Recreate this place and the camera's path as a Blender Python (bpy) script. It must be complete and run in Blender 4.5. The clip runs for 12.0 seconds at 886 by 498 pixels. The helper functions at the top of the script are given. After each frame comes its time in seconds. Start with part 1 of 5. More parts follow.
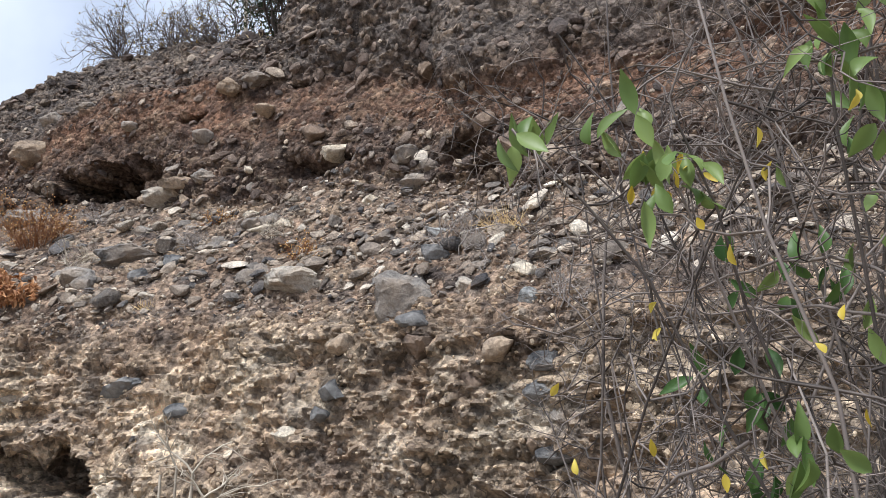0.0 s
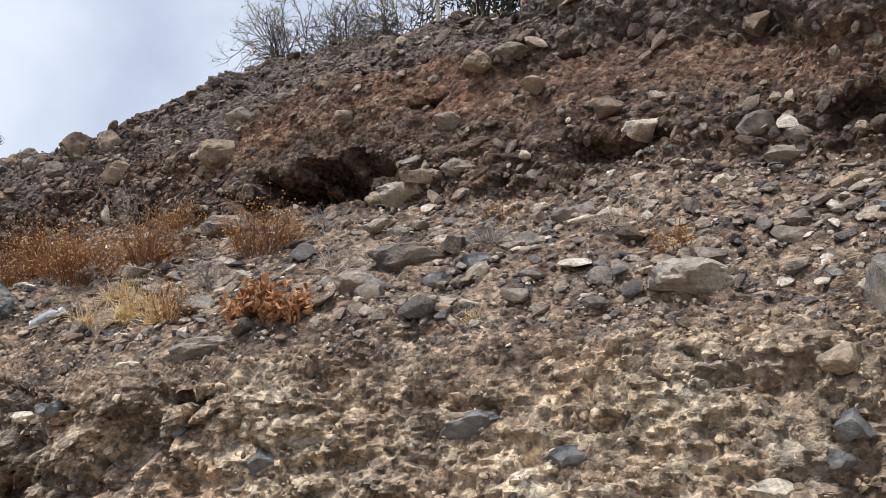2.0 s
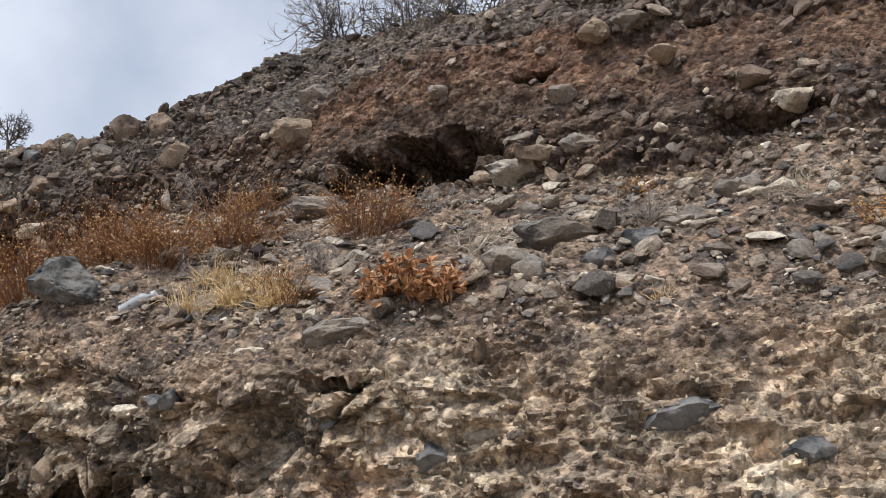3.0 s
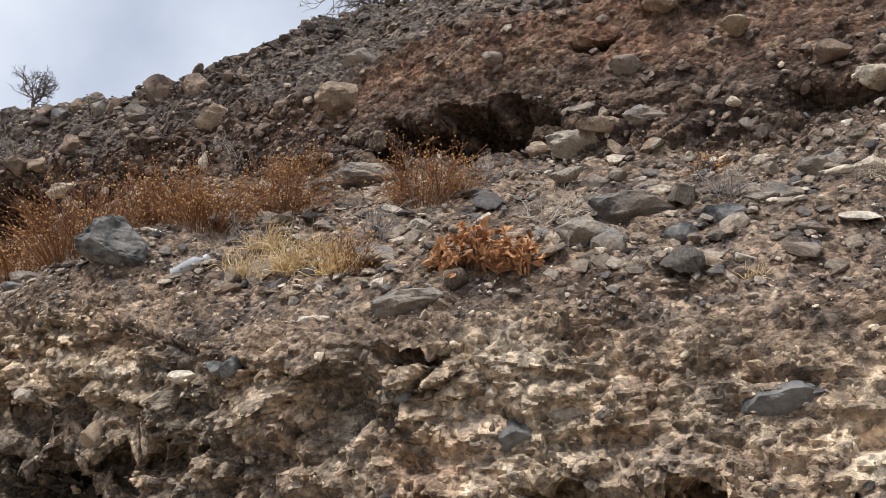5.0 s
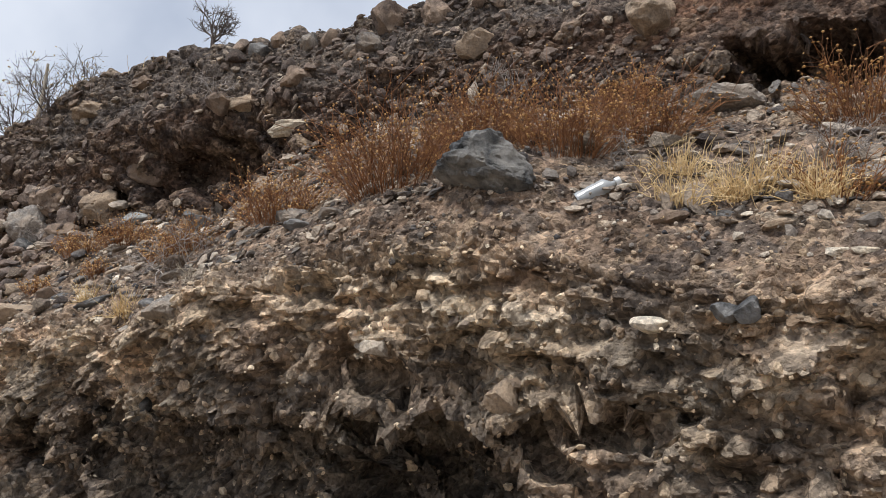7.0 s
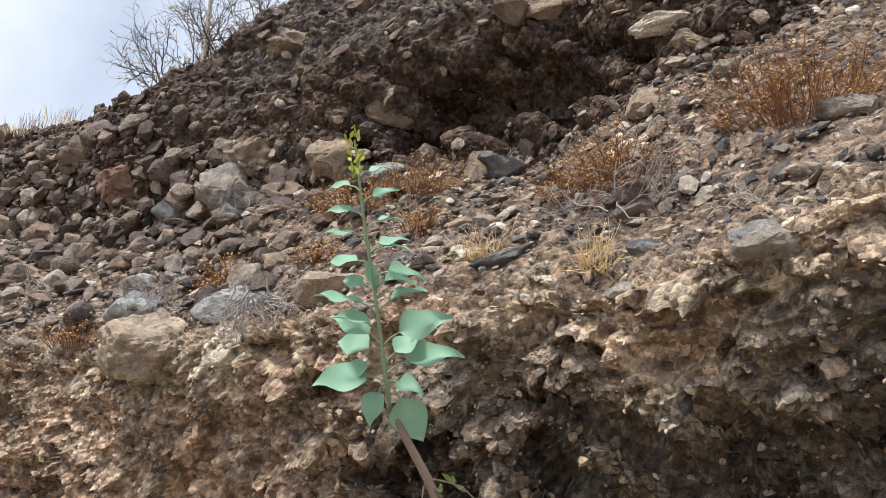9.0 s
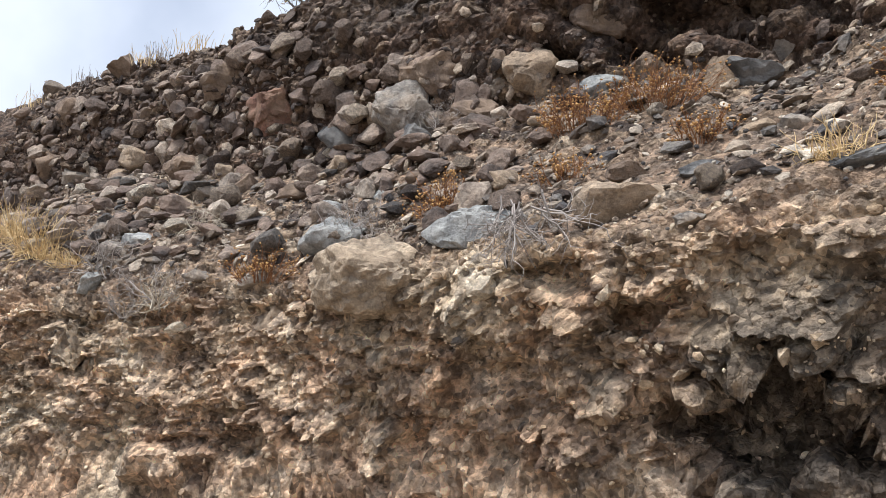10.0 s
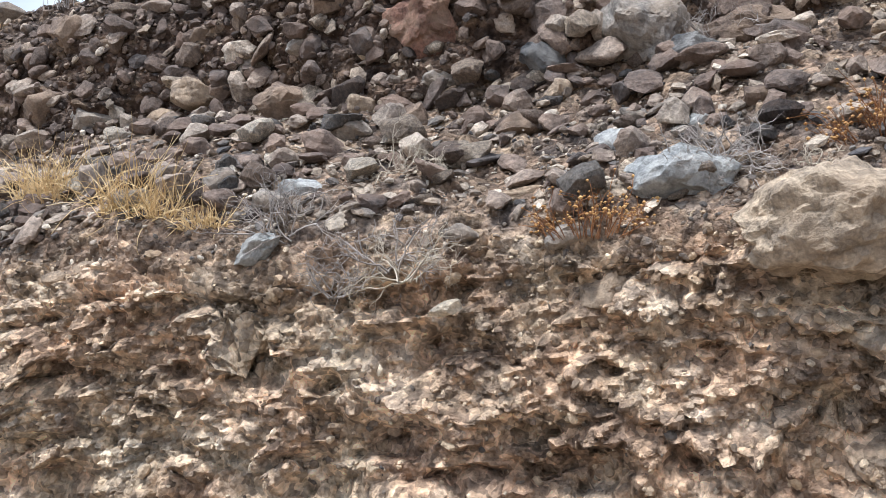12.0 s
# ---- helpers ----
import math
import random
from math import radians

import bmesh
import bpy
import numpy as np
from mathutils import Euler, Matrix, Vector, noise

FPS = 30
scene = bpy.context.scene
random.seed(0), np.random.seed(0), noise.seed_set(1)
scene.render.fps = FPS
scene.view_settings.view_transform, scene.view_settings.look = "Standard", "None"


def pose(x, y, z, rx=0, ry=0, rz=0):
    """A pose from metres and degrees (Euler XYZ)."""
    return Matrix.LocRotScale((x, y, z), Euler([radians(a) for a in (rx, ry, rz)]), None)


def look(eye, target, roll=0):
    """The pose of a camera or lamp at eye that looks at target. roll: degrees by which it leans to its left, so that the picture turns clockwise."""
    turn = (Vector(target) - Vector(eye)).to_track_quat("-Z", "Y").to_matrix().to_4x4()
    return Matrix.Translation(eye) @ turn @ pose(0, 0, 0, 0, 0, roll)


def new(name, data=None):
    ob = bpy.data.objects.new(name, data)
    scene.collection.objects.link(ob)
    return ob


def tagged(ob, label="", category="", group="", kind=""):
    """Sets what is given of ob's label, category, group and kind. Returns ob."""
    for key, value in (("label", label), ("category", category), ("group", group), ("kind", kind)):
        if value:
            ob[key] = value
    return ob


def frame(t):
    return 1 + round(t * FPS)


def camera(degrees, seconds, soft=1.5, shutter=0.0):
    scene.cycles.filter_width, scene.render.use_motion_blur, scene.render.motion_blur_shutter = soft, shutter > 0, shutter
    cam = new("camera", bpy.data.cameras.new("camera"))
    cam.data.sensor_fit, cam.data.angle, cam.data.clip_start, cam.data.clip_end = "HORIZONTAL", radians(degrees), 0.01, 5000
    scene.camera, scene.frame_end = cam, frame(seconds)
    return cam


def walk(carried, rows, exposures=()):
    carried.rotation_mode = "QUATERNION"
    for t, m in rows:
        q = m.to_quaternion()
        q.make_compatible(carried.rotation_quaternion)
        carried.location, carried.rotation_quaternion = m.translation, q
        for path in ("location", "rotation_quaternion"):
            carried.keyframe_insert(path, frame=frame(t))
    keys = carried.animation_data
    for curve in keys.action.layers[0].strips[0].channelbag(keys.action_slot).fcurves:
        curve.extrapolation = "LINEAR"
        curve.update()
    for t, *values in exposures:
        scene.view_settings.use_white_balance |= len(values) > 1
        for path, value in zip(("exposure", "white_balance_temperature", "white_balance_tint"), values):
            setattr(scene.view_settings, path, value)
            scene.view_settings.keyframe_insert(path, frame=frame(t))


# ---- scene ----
cam = camera(56.2, 12.0, soft=0.75)
PATH = [
    (0, (-0.181, 0.217, 1.488), (-1.199, 1.88, 1.934), -0.3),
    (0.5, (-0.514, 0.264, 1.51), (-1.537, 1.916, 1.984), -1.6),
    (1, (-0.856, 0.26, 1.506), (-1.871, 1.912, 2.0), -1.1),
    (1.5, (-1.182, 0.283, 1.511), (-2.215, 1.912, 2.039), -0.1),
    (2, (-1.509, 0.285, 1.529), (-2.584, 1.883, 2.068), -0.6),
    (2.5, (-1.83, 0.25, 1.533), (-2.872, 1.864, 2.09), -1.2),
    (3, (-2.105, 0.245, 1.504), (-3.136, 1.863, 2.069), -0.7),
    (3.5, (-2.247, 0.174, 1.518), (-3.264, 1.813, 2.048), -0.9),
    (3.7, (-2.269, 0.159, 1.516), (-3.274, 1.808, 2.037), -0.5),
    (5.3, (-2.369, 0.226, 1.511), (-3.408, 1.859, 2.017), 1.3),
    (5.5, (-2.459, 0.231, 1.502), (-3.456, 1.889, 2.009), 0.9),
    (6, (-2.755, 0.18, 1.508), (-3.712, 1.857, 2.028), 0.6),
    (6.5, (-3.151, 0.144, 1.481), (-4.216, 1.755, 2.002), 2.5),
    (7, (-3.587, 0.076, 1.451), (-4.685, 1.678, 1.93), 2.8),
    (7.2, (-3.758, 0.058, 1.46), (-4.857, 1.66, 1.934), 2.2),
    (8.8, (-5.376, 0.127, 1.427), (-6.408, 1.766, 1.926), -0.0),
    (9, (-5.527, 0.121, 1.44), (-6.559, 1.758, 1.945), 0.3),
    (9.5, (-5.923, 0.105, 1.41), (-6.978, 1.741, 1.868), 1.1),
    (10, (-6.284, 0.141, 1.4), (-7.416, 1.735, 1.82), 1.2),
    (10.5, (-6.69, 0.221, 1.432), (-7.778, 1.836, 1.89), 0.8),
    (11, (-7.069, 0.24, 1.466), (-8.05, 1.916, 1.945), -1.0),
    (11.5, (-7.475, 0.251, 1.478), (-8.388, 1.967, 1.95), -0.2),
    (12, (-7.85, 0.186, 1.463), (-8.642, 1.978, 1.864), -1.9),
]
EXPOSURES = ((0.0, 0.05, 6150, 10), (1.0, 0.1, 6250, 10), (2.0, -0.15, 6350, 10), (3.0, -0.27, 6400, 10), (3.7, -0.24, 6450, 10), (5.5, -0.2, 6500, 10), (6.5, -0.15, 6500, 10), (7.2, -0.32, 6500, 10), (8.8, 0.0, 6400, 10), (10.0, 0.05, 6350, 10), (11.0, 0.12, 6200, 10), (12.0, 0.27, 6000, 10))
walk(cam, [(t, look(eye, target, roll)) for t, eye, target, roll in PATH], EXPOSURES)

# ---- light ----
world = bpy.data.worlds.new("sky")
scene.world = world
world.use_nodes = True
wn, wl = world.node_tree.nodes, world.node_tree.links
sky = wn.new("ShaderNodeTexSky")
sky.sky_type, sky.sun_disc = "NISHITA", False
SUN_UP, SUN_WAY = 67.0, 200.0
sky.sun_elevation, sky.sun_rotation = radians(SUN_UP), radians(SUN_WAY)
sky.air_density, sky.dust_density, sky.ozone_density = 1.0, 2.0, 1.0
clouds, spread, co, deck = wn.new("ShaderNodeTexNoise"), wn.new("ShaderNodeValToRGB"), wn.new("ShaderNodeTexCoord"), wn.new("ShaderNodeMix")
deck.data_type = "RGBA"
clouds.inputs["Scale"].default_value, clouds.inputs["Detail"].default_value = 3.2, 5.0
spread.color_ramp.elements[0].position, spread.color_ramp.elements[1].position = 0.30, 0.62
wl.new(co.outputs["Generated"], clouds.inputs["Vector"])
wl.new(clouds.outputs["Fac"], spread.inputs["Fac"])
wl.new(spread.outputs["Color"], deck.inputs["Factor"])
wl.new(sky.outputs["Color"], deck.inputs[6])
deck.inputs[7].default_value = (11.0, 11.4, 12.0, 1)
lift = wn.new("ShaderNodeMix")
lift.data_type = "RGBA"
lift.inputs["Factor"].default_value = 0.62
lift.inputs[7].default_value = (7.9, 8.8, 10.6, 1)
wl.new(deck.outputs[2], lift.inputs[6])
wl.new(lift.outputs[2], wn["Background"].inputs["Color"])
wn["Background"].inputs["Strength"].default_value = 0.1
sun = new("sun", bpy.data.lights.new("sun", "SUN"))
sun.data.energy, sun.data.angle, sun.data.color = 4.5, radians(10), (1.0, 0.97, 0.94)
sun.matrix_world = pose(0, 0, 12, 0, 0, 0) @ Euler((radians(90 - SUN_UP), 0, radians(180 - SUN_WAY))).to_matrix().to_4x4()


# ---- noise on arrays ----
def hash3(i, j, k, s=0):
    h = (i * 73856093) ^ (j * 19349663) ^ (k * 83492791) ^ (s * 2654435761 + 12345)
    h = (h ^ (h >> 13)) * 1274126177
    h = (h ^ (h >> 16)) * 2246822519
    return ((h ^ (h >> 15)) & 0xFFFFFF) / float(0x1000000)


def value_noise(p, scale, s=0):
    q = p * scale
    c = np.floor(q).astype(np.int64)
    f = q - c
    f = f * f * (3 - 2 * f)
    out = np.zeros(len(p))
    for a in (0, 1):
        for b in (0, 1):
            for d in (0, 1):
                w = (f[:, 0] if a else 1 - f[:, 0]) * (f[:, 1] if b else 1 - f[:, 1]) * (f[:, 2] if d else 1 - f[:, 2])
                out += w * hash3(c[:, 0] + a, c[:, 1] + b, c[:, 2] + d, s)
    return out * 2 - 1


def fbm(p, scale, octaves=4, s=0, gain=0.5):
    out, amp = np.zeros(len(p)), 1.0
    for o in range(octaves):
        out += amp * value_noise(p + 7.3 * o, scale * 2 ** o, s + o)
        amp *= gain
    return out


def cells(p, size, s=0):
    """Distance to the nearest cell point, to the second, and that cell's own number."""
    q = p / size
    c = np.floor(q).astype(np.int64)
    best, second, own = np.full(len(p), 9.0), np.full(len(p), 9.0), np.zeros(len(p))
    for a in (-1, 0, 1):
        for b in (-1, 0, 1):
            for d in (-1, 0, 1):
                i, j, k = c[:, 0] + a, c[:, 1] + b, c[:, 2] + d
                dist = np.sqrt((i + hash3(i, j, k, s + 1) - q[:, 0]) ** 2 + (j + hash3(i, j, k, s + 2) - q[:, 1]) ** 2 + (k + hash3(i, j, k, s + 3) - q[:, 2]) ** 2)
                nearer = dist < best
                second = np.where(nearer, best, np.minimum(second, dist))
                own = np.where(nearer, hash3(i, j, k, s + 4), own)
                best = np.where(nearer, dist, best)
    return best, second, own


def smooth(a, b, x):
    u = np.clip((x - a) / (b - a), 0, 1)
    return u * u * (3 - 2 * u)


# ---- materials ----
def nodes(name, rough=0.9, spec=0.25):
    m = bpy.data.materials.new(name)
    m.use_nodes = True
    b = m.node_tree.nodes["Principled BSDF"]
    b.inputs["Roughness"].default_value, b.inputs["Specular IOR Level"].default_value = rough, spec
    return m, m.node_tree.nodes, m.node_tree.links, b


def put(n, kind, **given):
    node = n.new(kind)
    for key, value in given.items():
        node.inputs[key.replace("_", " ")].default_value = value
    return node


def ramp(n, *stops):
    r = n.new("ShaderNodeValToRGB")
    e = r.color_ramp.elements
    while len(e) < len(stops):
        e.new(0.5)
    for el, (at, col) in zip(e, stops):
        el.position, el.color = at, (*col, 1)
    return r


def mixed(n, l, fac, a, b, blend="MIX"):
    m = n.new("ShaderNodeMix")
    m.data_type, m.blend_type = "RGBA", blend
    for socket, value in ((0, fac), (6, a), (7, b)):
        if isinstance(value, (int, float)):
            m.inputs[socket].default_value = value
        elif isinstance(value, tuple):
            m.inputs[socket].default_value = (*value, 1)
        else:
            l.new(value, m.inputs[socket])
    return m.outputs[2]


def maths(n, l, how, a, b=0.0):
    m = n.new("ShaderNodeMath")
    m.operation = how
    for socket, value in ((0, a), (1, b)):
        if isinstance(value, (int, float)):
            m.inputs[socket].default_value = value
        else:
            l.new(value, m.inputs[socket])
    return m.outputs[0]


def earth_material():
    m, n, l, b = nodes("earth_and_gravel", 0.95, 0.15)
    place = n.new("ShaderNodeTexCoord").outputs["Object"]

    def attr(name):
        a = n.new("ShaderNodeAttribute")
        a.attribute_name = name
        return a.outputs["Fac"]

    def noise_at(scale, detail=5.0, rough=0.6):
        t = put(n, "ShaderNodeTexNoise", Scale=scale, Detail=detail, Roughness=rough)
        l.new(place, t.inputs["Vector"])
        return t.outputs["Fac"]

    broad, mid, fine, grain = noise_at(3.2), noise_at(6.0), noise_at(38.0), noise_at(160.0, 4.0)
    # cut face: tan marl with ochre and grey beds
    tan = ramp(n, (0.33, (0.24, 0.185, 0.135)), (0.5, (0.56, 0.445, 0.32)), (0.68, (0.80, 0.69, 0.54)))
    l.new(mid, tan.inputs["Fac"])
    ochre = ramp(n, (0.42, (0, 0, 0)), (0.57, (1, 1, 1)))
    l.new(broad, ochre.inputs["Fac"])
    rich = ramp(n, (0.34, (0.31, 0.20, 0.135)), (0.52, (0.69, 0.485, 0.335)), (0.7, (0.87, 0.71, 0.55)))
    l.new(mid, rich.inputs["Fac"])
    face = mixed(n, l, maths(n, l, "MULTIPLY", ochre.outputs["Color"], maths(n, l, "ADD", maths(n, l, "MULTIPLY", attr("marl"), 0.4), 0.55)), tan.outputs["Color"], rich.outputs["Color"])
    grey = ramp(n, (0.52, (0, 0, 0)), (0.62, (1, 1, 1)))
    l.new(noise_at(4.6, 5.0), grey.inputs["Fac"])
    face = mixed(n, l, maths(n, l, "MULTIPLY", grey.outputs["Color"], maths(n, l, "SUBTRACT", 0.55, maths(n, l, "MULTIPLY", attr("marl"), 0.3))), face, (0.17, 0.15, 0.135))
    # blackish rubble, and the shade low on the wall, put into the colour
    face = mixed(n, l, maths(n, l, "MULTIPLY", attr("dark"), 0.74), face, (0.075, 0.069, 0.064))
    # shelf: grey-brown gravelly soil
    shelf = ramp(n, (0.34, (0.13, 0.093, 0.07)), (0.52, (0.29, 0.21, 0.155)), (0.7, (0.44, 0.345, 0.265)))
    l.new(mid, shelf.inputs["Fac"])
    # upper face: brown earth, with a red bed
    upper = ramp(n, (0.34, (0.048, 0.034, 0.027)), (0.52, (0.118, 0.08, 0.061)), (0.7, (0.205, 0.147, 0.115)))
    l.new(mid, upper.inputs["Fac"])
    upper = mixed(n, l, attr("red"), upper.outputs["Color"], (0.215, 0.127, 0.087))
    upper = mixed(n, l, attr("scree"), upper, (0.15, 0.126, 0.11))
    col = mixed(n, l, attr("shelf"), face, shelf.outputs["Color"])
    col = mixed(n, l, attr("upper"), col, upper)
    # stones bedded in it
    stone = ramp(n, (0.0, (0.06, 0.06, 0.065)), (0.25, (0.16, 0.14, 0.125)), (0.5, (0.25, 0.19, 0.14)), (0.75, (0.36, 0.28, 0.20)), (0.95, (0.5, 0.43, 0.34)))
    stone.color_ramp.interpolation = "CONSTANT"
    l.new(attr("own"), stone.inputs["Fac"])
    col = mixed(n, l, maths(n, l, "MULTIPLY", attr("stone"), maths(n, l, "ADD", maths(n, l, "MULTIPLY", attr("shelf"), 0.3), 0.3)), col, stone.outputs["Color"])
    vor = put(n, "ShaderNodeTexVoronoi", Scale=52.0)
    l.new(place, vor.inputs["Vector"])
    grit = n.new("ShaderNodeSeparateColor")
    l.new(vor.outputs["Color"], grit.inputs["Color"])
    gritty = ramp(n, (0.0, (0.3, 0.3, 0.32)), (0.5, (0.9, 0.88, 0.85)), (1.0, (1.9, 1.85, 1.75)))
    l.new(grit.outputs["Red"], gritty.inputs["Fac"])
    col = mixed(n, l, 0.6, col, gritty.outputs["Color"], "MULTIPLY")
    speck = ramp(n, (0.33, (0.42, 0.41, 0.4)), (0.5, (0.95, 0.95, 0.95)), (0.67, (1.6, 1.57, 1.52)))
    l.new(fine, speck.inputs["Fac"])
    col = mixed(n, l, 0.8, col, speck.outputs["Color"], "MULTIPLY")
    l.new(col, b.inputs["Base Color"])
    high = maths(n, l, "ADD", maths(n, l, "MULTIPLY", fine, 1.0), maths(n, l, "MULTIPLY", grain, 0.5))
    high = maths(n, l, "SUBTRACT", high, maths(n, l, "MULTIPLY", vor.outputs["Distance"], 0.6))
    bump = put(n, "ShaderNodeBump", Strength=1.0, Distance=0.022)
    l.new(high, bump.inputs["Height"])
    l.new(bump.outputs["Normal"], b.inputs["Normal"])
    return m


def stone_material(name, stops, island=False, dust=(0.30, 0.22, 0.15), dusting=0.35, rough=0.88, pores=0.6):
    m, n, l, b = nodes(name, rough, 0.25)
    place = n.new("ShaderNodeTexCoord").outputs["Object"]
    pick = n.new("ShaderNodeNewGeometry").outputs["Random Per Island"] if island else n.new("ShaderNodeObjectInfo").outputs["Random"]
    base = ramp(n, *stops)
    l.new(pick, base.inputs["Fac"])
    t = put(n, "ShaderNodeTexNoise", Scale=14.0, Detail=8.0, Roughness=0.65)
    f = put(n, "ShaderNodeTexNoise", Scale=95.0, Detail=5.0, Roughness=0.7)
    for x in (t, f):
        l.new(place, x.inputs["Vector"])
    tone = ramp(n, (0.32, (0.38, 0.38, 0.4)), (0.5, (1.0, 0.99, 0.97)), (0.68, (1.75, 1.7, 1.62)))
    l.new(t.outputs["Fac"], tone.inputs["Fac"])
    col = mixed(n, l, 0.85, base.outputs["Color"], tone.outputs["Color"], "MULTIPLY")
    fleck = ramp(n, (0.36, (0.5, 0.5, 0.5)), (0.64, (1.45, 1.43, 1.4)))
    l.new(f.outputs["Fac"], fleck.inputs["Fac"])
    col = mixed(n, l, 0.75, col, fleck.outputs["Color"], "MULTIPLY")
    soil = ramp(n, (0.45, (0, 0, 0)), (0.62, (1, 1, 1)))
    d = put(n, "ShaderNodeTexNoise", Scale=5.0, Detail=6.0, Roughness=0.7)
    l.new(place, d.inputs["Vector"])
    l.new(d.outputs["Fac"], soil.inputs["Fac"])
    col = mixed(n, l, maths(n, l, "MULTIPLY", soil.outputs["Color"], dusting), col, dust)
    l.new(col, b.inputs["Base Color"])
    bump = put(n, "ShaderNodeBump", Strength=min(1.0, pores * 1.8), Distance=0.016)
    l.new(maths(n, l, "ADD", t.outputs["Fac"], maths(n, l, "MULTIPLY", f.outputs["Fac"], 0.5)), bump.inputs["Height"])
    l.new(bump.outputs["Normal"], b.inputs["Normal"])
    return m


def plant_material(name, a, c, rough=0.7, through_light=0.0, scale=30.0, single=False):
    m, n, l, b = nodes(name, rough, 0.3)
    place = n.new("ShaderNodeTexCoord").outputs["Object"]
    pick = n.new("ShaderNodeObjectInfo" if single else "ShaderNodeNewGeometry").outputs["Random" if single else "Random Per Island"]
    t = put(n, "ShaderNodeTexNoise", Scale=scale, Detail=5.0)
    l.new(place, t.inputs["Vector"])
    half = maths(n, l, "ADD", maths(n, l, "MULTIPLY", pick, 0.65), maths(n, l, "MULTIPLY", t.outputs["Fac"], 0.5))
    two = ramp(n, (0.15, a), (0.95, c))
    l.new(half, two.inputs["Fac"])
    l.new(two.outputs["Color"], b.inputs["Base Color"])
    if through_light:
        b.inputs["Transmission Weight"].default_value = 0.0
        back = n.new("ShaderNodeBsdfTranslucent")
        l.new(two.outputs["Color"], back.inputs["Color"])
        both = n.new("ShaderNodeMixShader")
        both.inputs[0].default_value = through_light
        l.new(b.outputs[0], both.inputs[1])
        l.new(back.outputs[0], both.inputs[2])
        l.new(both.outputs[0], n["Material Output"].inputs["Surface"])
    return m


EARTH = earth_material()
MIXED = ((0.0, (0.07, 0.07, 0.077)), (0.2, (0.17, 0.16, 0.15)), (0.4, (0.25, 0.205, 0.165)), (0.6, (0.31, 0.26, 0.21)), (0.8, (0.42, 0.36, 0.295)), (1.0, (0.66, 0.60, 0.51)))
BROWN = ((0.0, (0.07, 0.06, 0.057)), (0.35, (0.145, 0.115, 0.1)), (0.7, (0.215, 0.168, 0.138)), (0.9, (0.31, 0.25, 0.20)), (1.0, (0.46, 0.39, 0.31)))
TANS = ((0.0, (0.10, 0.095, 0.092)), (0.25, (0.26, 0.20, 0.15)), (0.55, (0.44, 0.34, 0.24)), (0.8, (0.58, 0.47, 0.34)), (1.0, (0.72, 0.62, 0.48)))
GRAVEL = stone_material("gravel", MIXED, island=True, dusting=0.3)
GRAVEL_BROWN = stone_material("brown_gravel", BROWN, island=True, dust=(0.15, 0.10, 0.07), dusting=0.4)
RUBBLE = stone_material("rubble_stone", ((0.0, (0.085, 0.078, 0.077)), (0.3, (0.165, 0.13, 0.112)), (0.6, (0.24, 0.187, 0.155)), (0.85, (0.33, 0.28, 0.235)), (1.0, (0.5, 0.44, 0.37))), island=True, dust=(0.20, 0.135, 0.1), dusting=0.6)
GRAVEL_TAN = stone_material("marl_lumps", TANS, island=True, dust=(0.40, 0.27, 0.16), dusting=0.5)
STONE = stone_material("loose_stone", MIXED, dusting=0.22)
STONE_BROWN = stone_material("brown_stone", BROWN, dust=(0.16, 0.105, 0.075), dusting=0.35)


# ---- the bank ----
def line(text):
    """Stations 'x:y,z ...' as three arrays in rising x."""
    rows = sorted((float(w.split(":")[0]), *map(float, w.split(":")[1].split(","))) for w in text.split())
    return np.array(rows).T


WALL_TOP = line("-14:1.85,1.8 -9.4:1.72,1.8 -8.5:1.93,1.79 -7.5:1.86,1.79 -7:1.77,1.8 -6.2:1.79,1.8 -5.6:1.7,1.9 -5.2:1.77,1.92 -4.7:1.79,1.96 -4.1:1.8,1.82 -3.7:1.82,1.83 -3.3:1.88,1.79 -3:2.07,1.77 -2.4:2.27,1.85 -1.5:2.28,1.8 2:2.3,1.8")
WALL_LOW = line("-14:1.85,1.3 -9.4:1.76,1.3 -9:1.79,1.3 -8.4:1.94,1.3 -8.1:1.96,1.3 -7.5:2.0,1.3 -6.9:1.9,1.3 -5.7:1.88,1.3 -4.3:1.84,1.3 -3.6:1.83,1.3 -3.1:1.89,1.3 -2.3:2.0,1.3 -1.8:2.1,1.3 -1.4:2.2,1.3 2:2.2,1.3")
SHELF_EDGE = line("-14:2,2.05 -9.5:1.88,2.05 -8.5:2.06,1.97 -7.6:2.06,1.97 -7:1.96,1.95 -6.1:2.05,2.05 -5.2:1.88,2.1 -4.7:1.92,2.2 -4.1:2.05,2.06 -3.4:2.12,2.04 -2.3:2.42,2.02 -1.2:2.45,2 2:2.45,2")
FACE_FOOT = line("-14:2.5,2.5 -9.9:2.51,2.6 -9:2.53,2.45 -8.5:2.54,2.45 -7.7:2.68,2.6 -7.3:2.77,2.6 -6.7:2.77,2.5 -6.2:2.65,2.7 -5.7:2.76,2.85 -5.2:2.76,2.8 -4.3:2.8,2.68 -3.5:2.97,2.68 -2.9:2.86,2.5 -2.5:3,2.65 -2:2.95,2.52 -1.2:2.78,2.3 2:2.7,2.3")
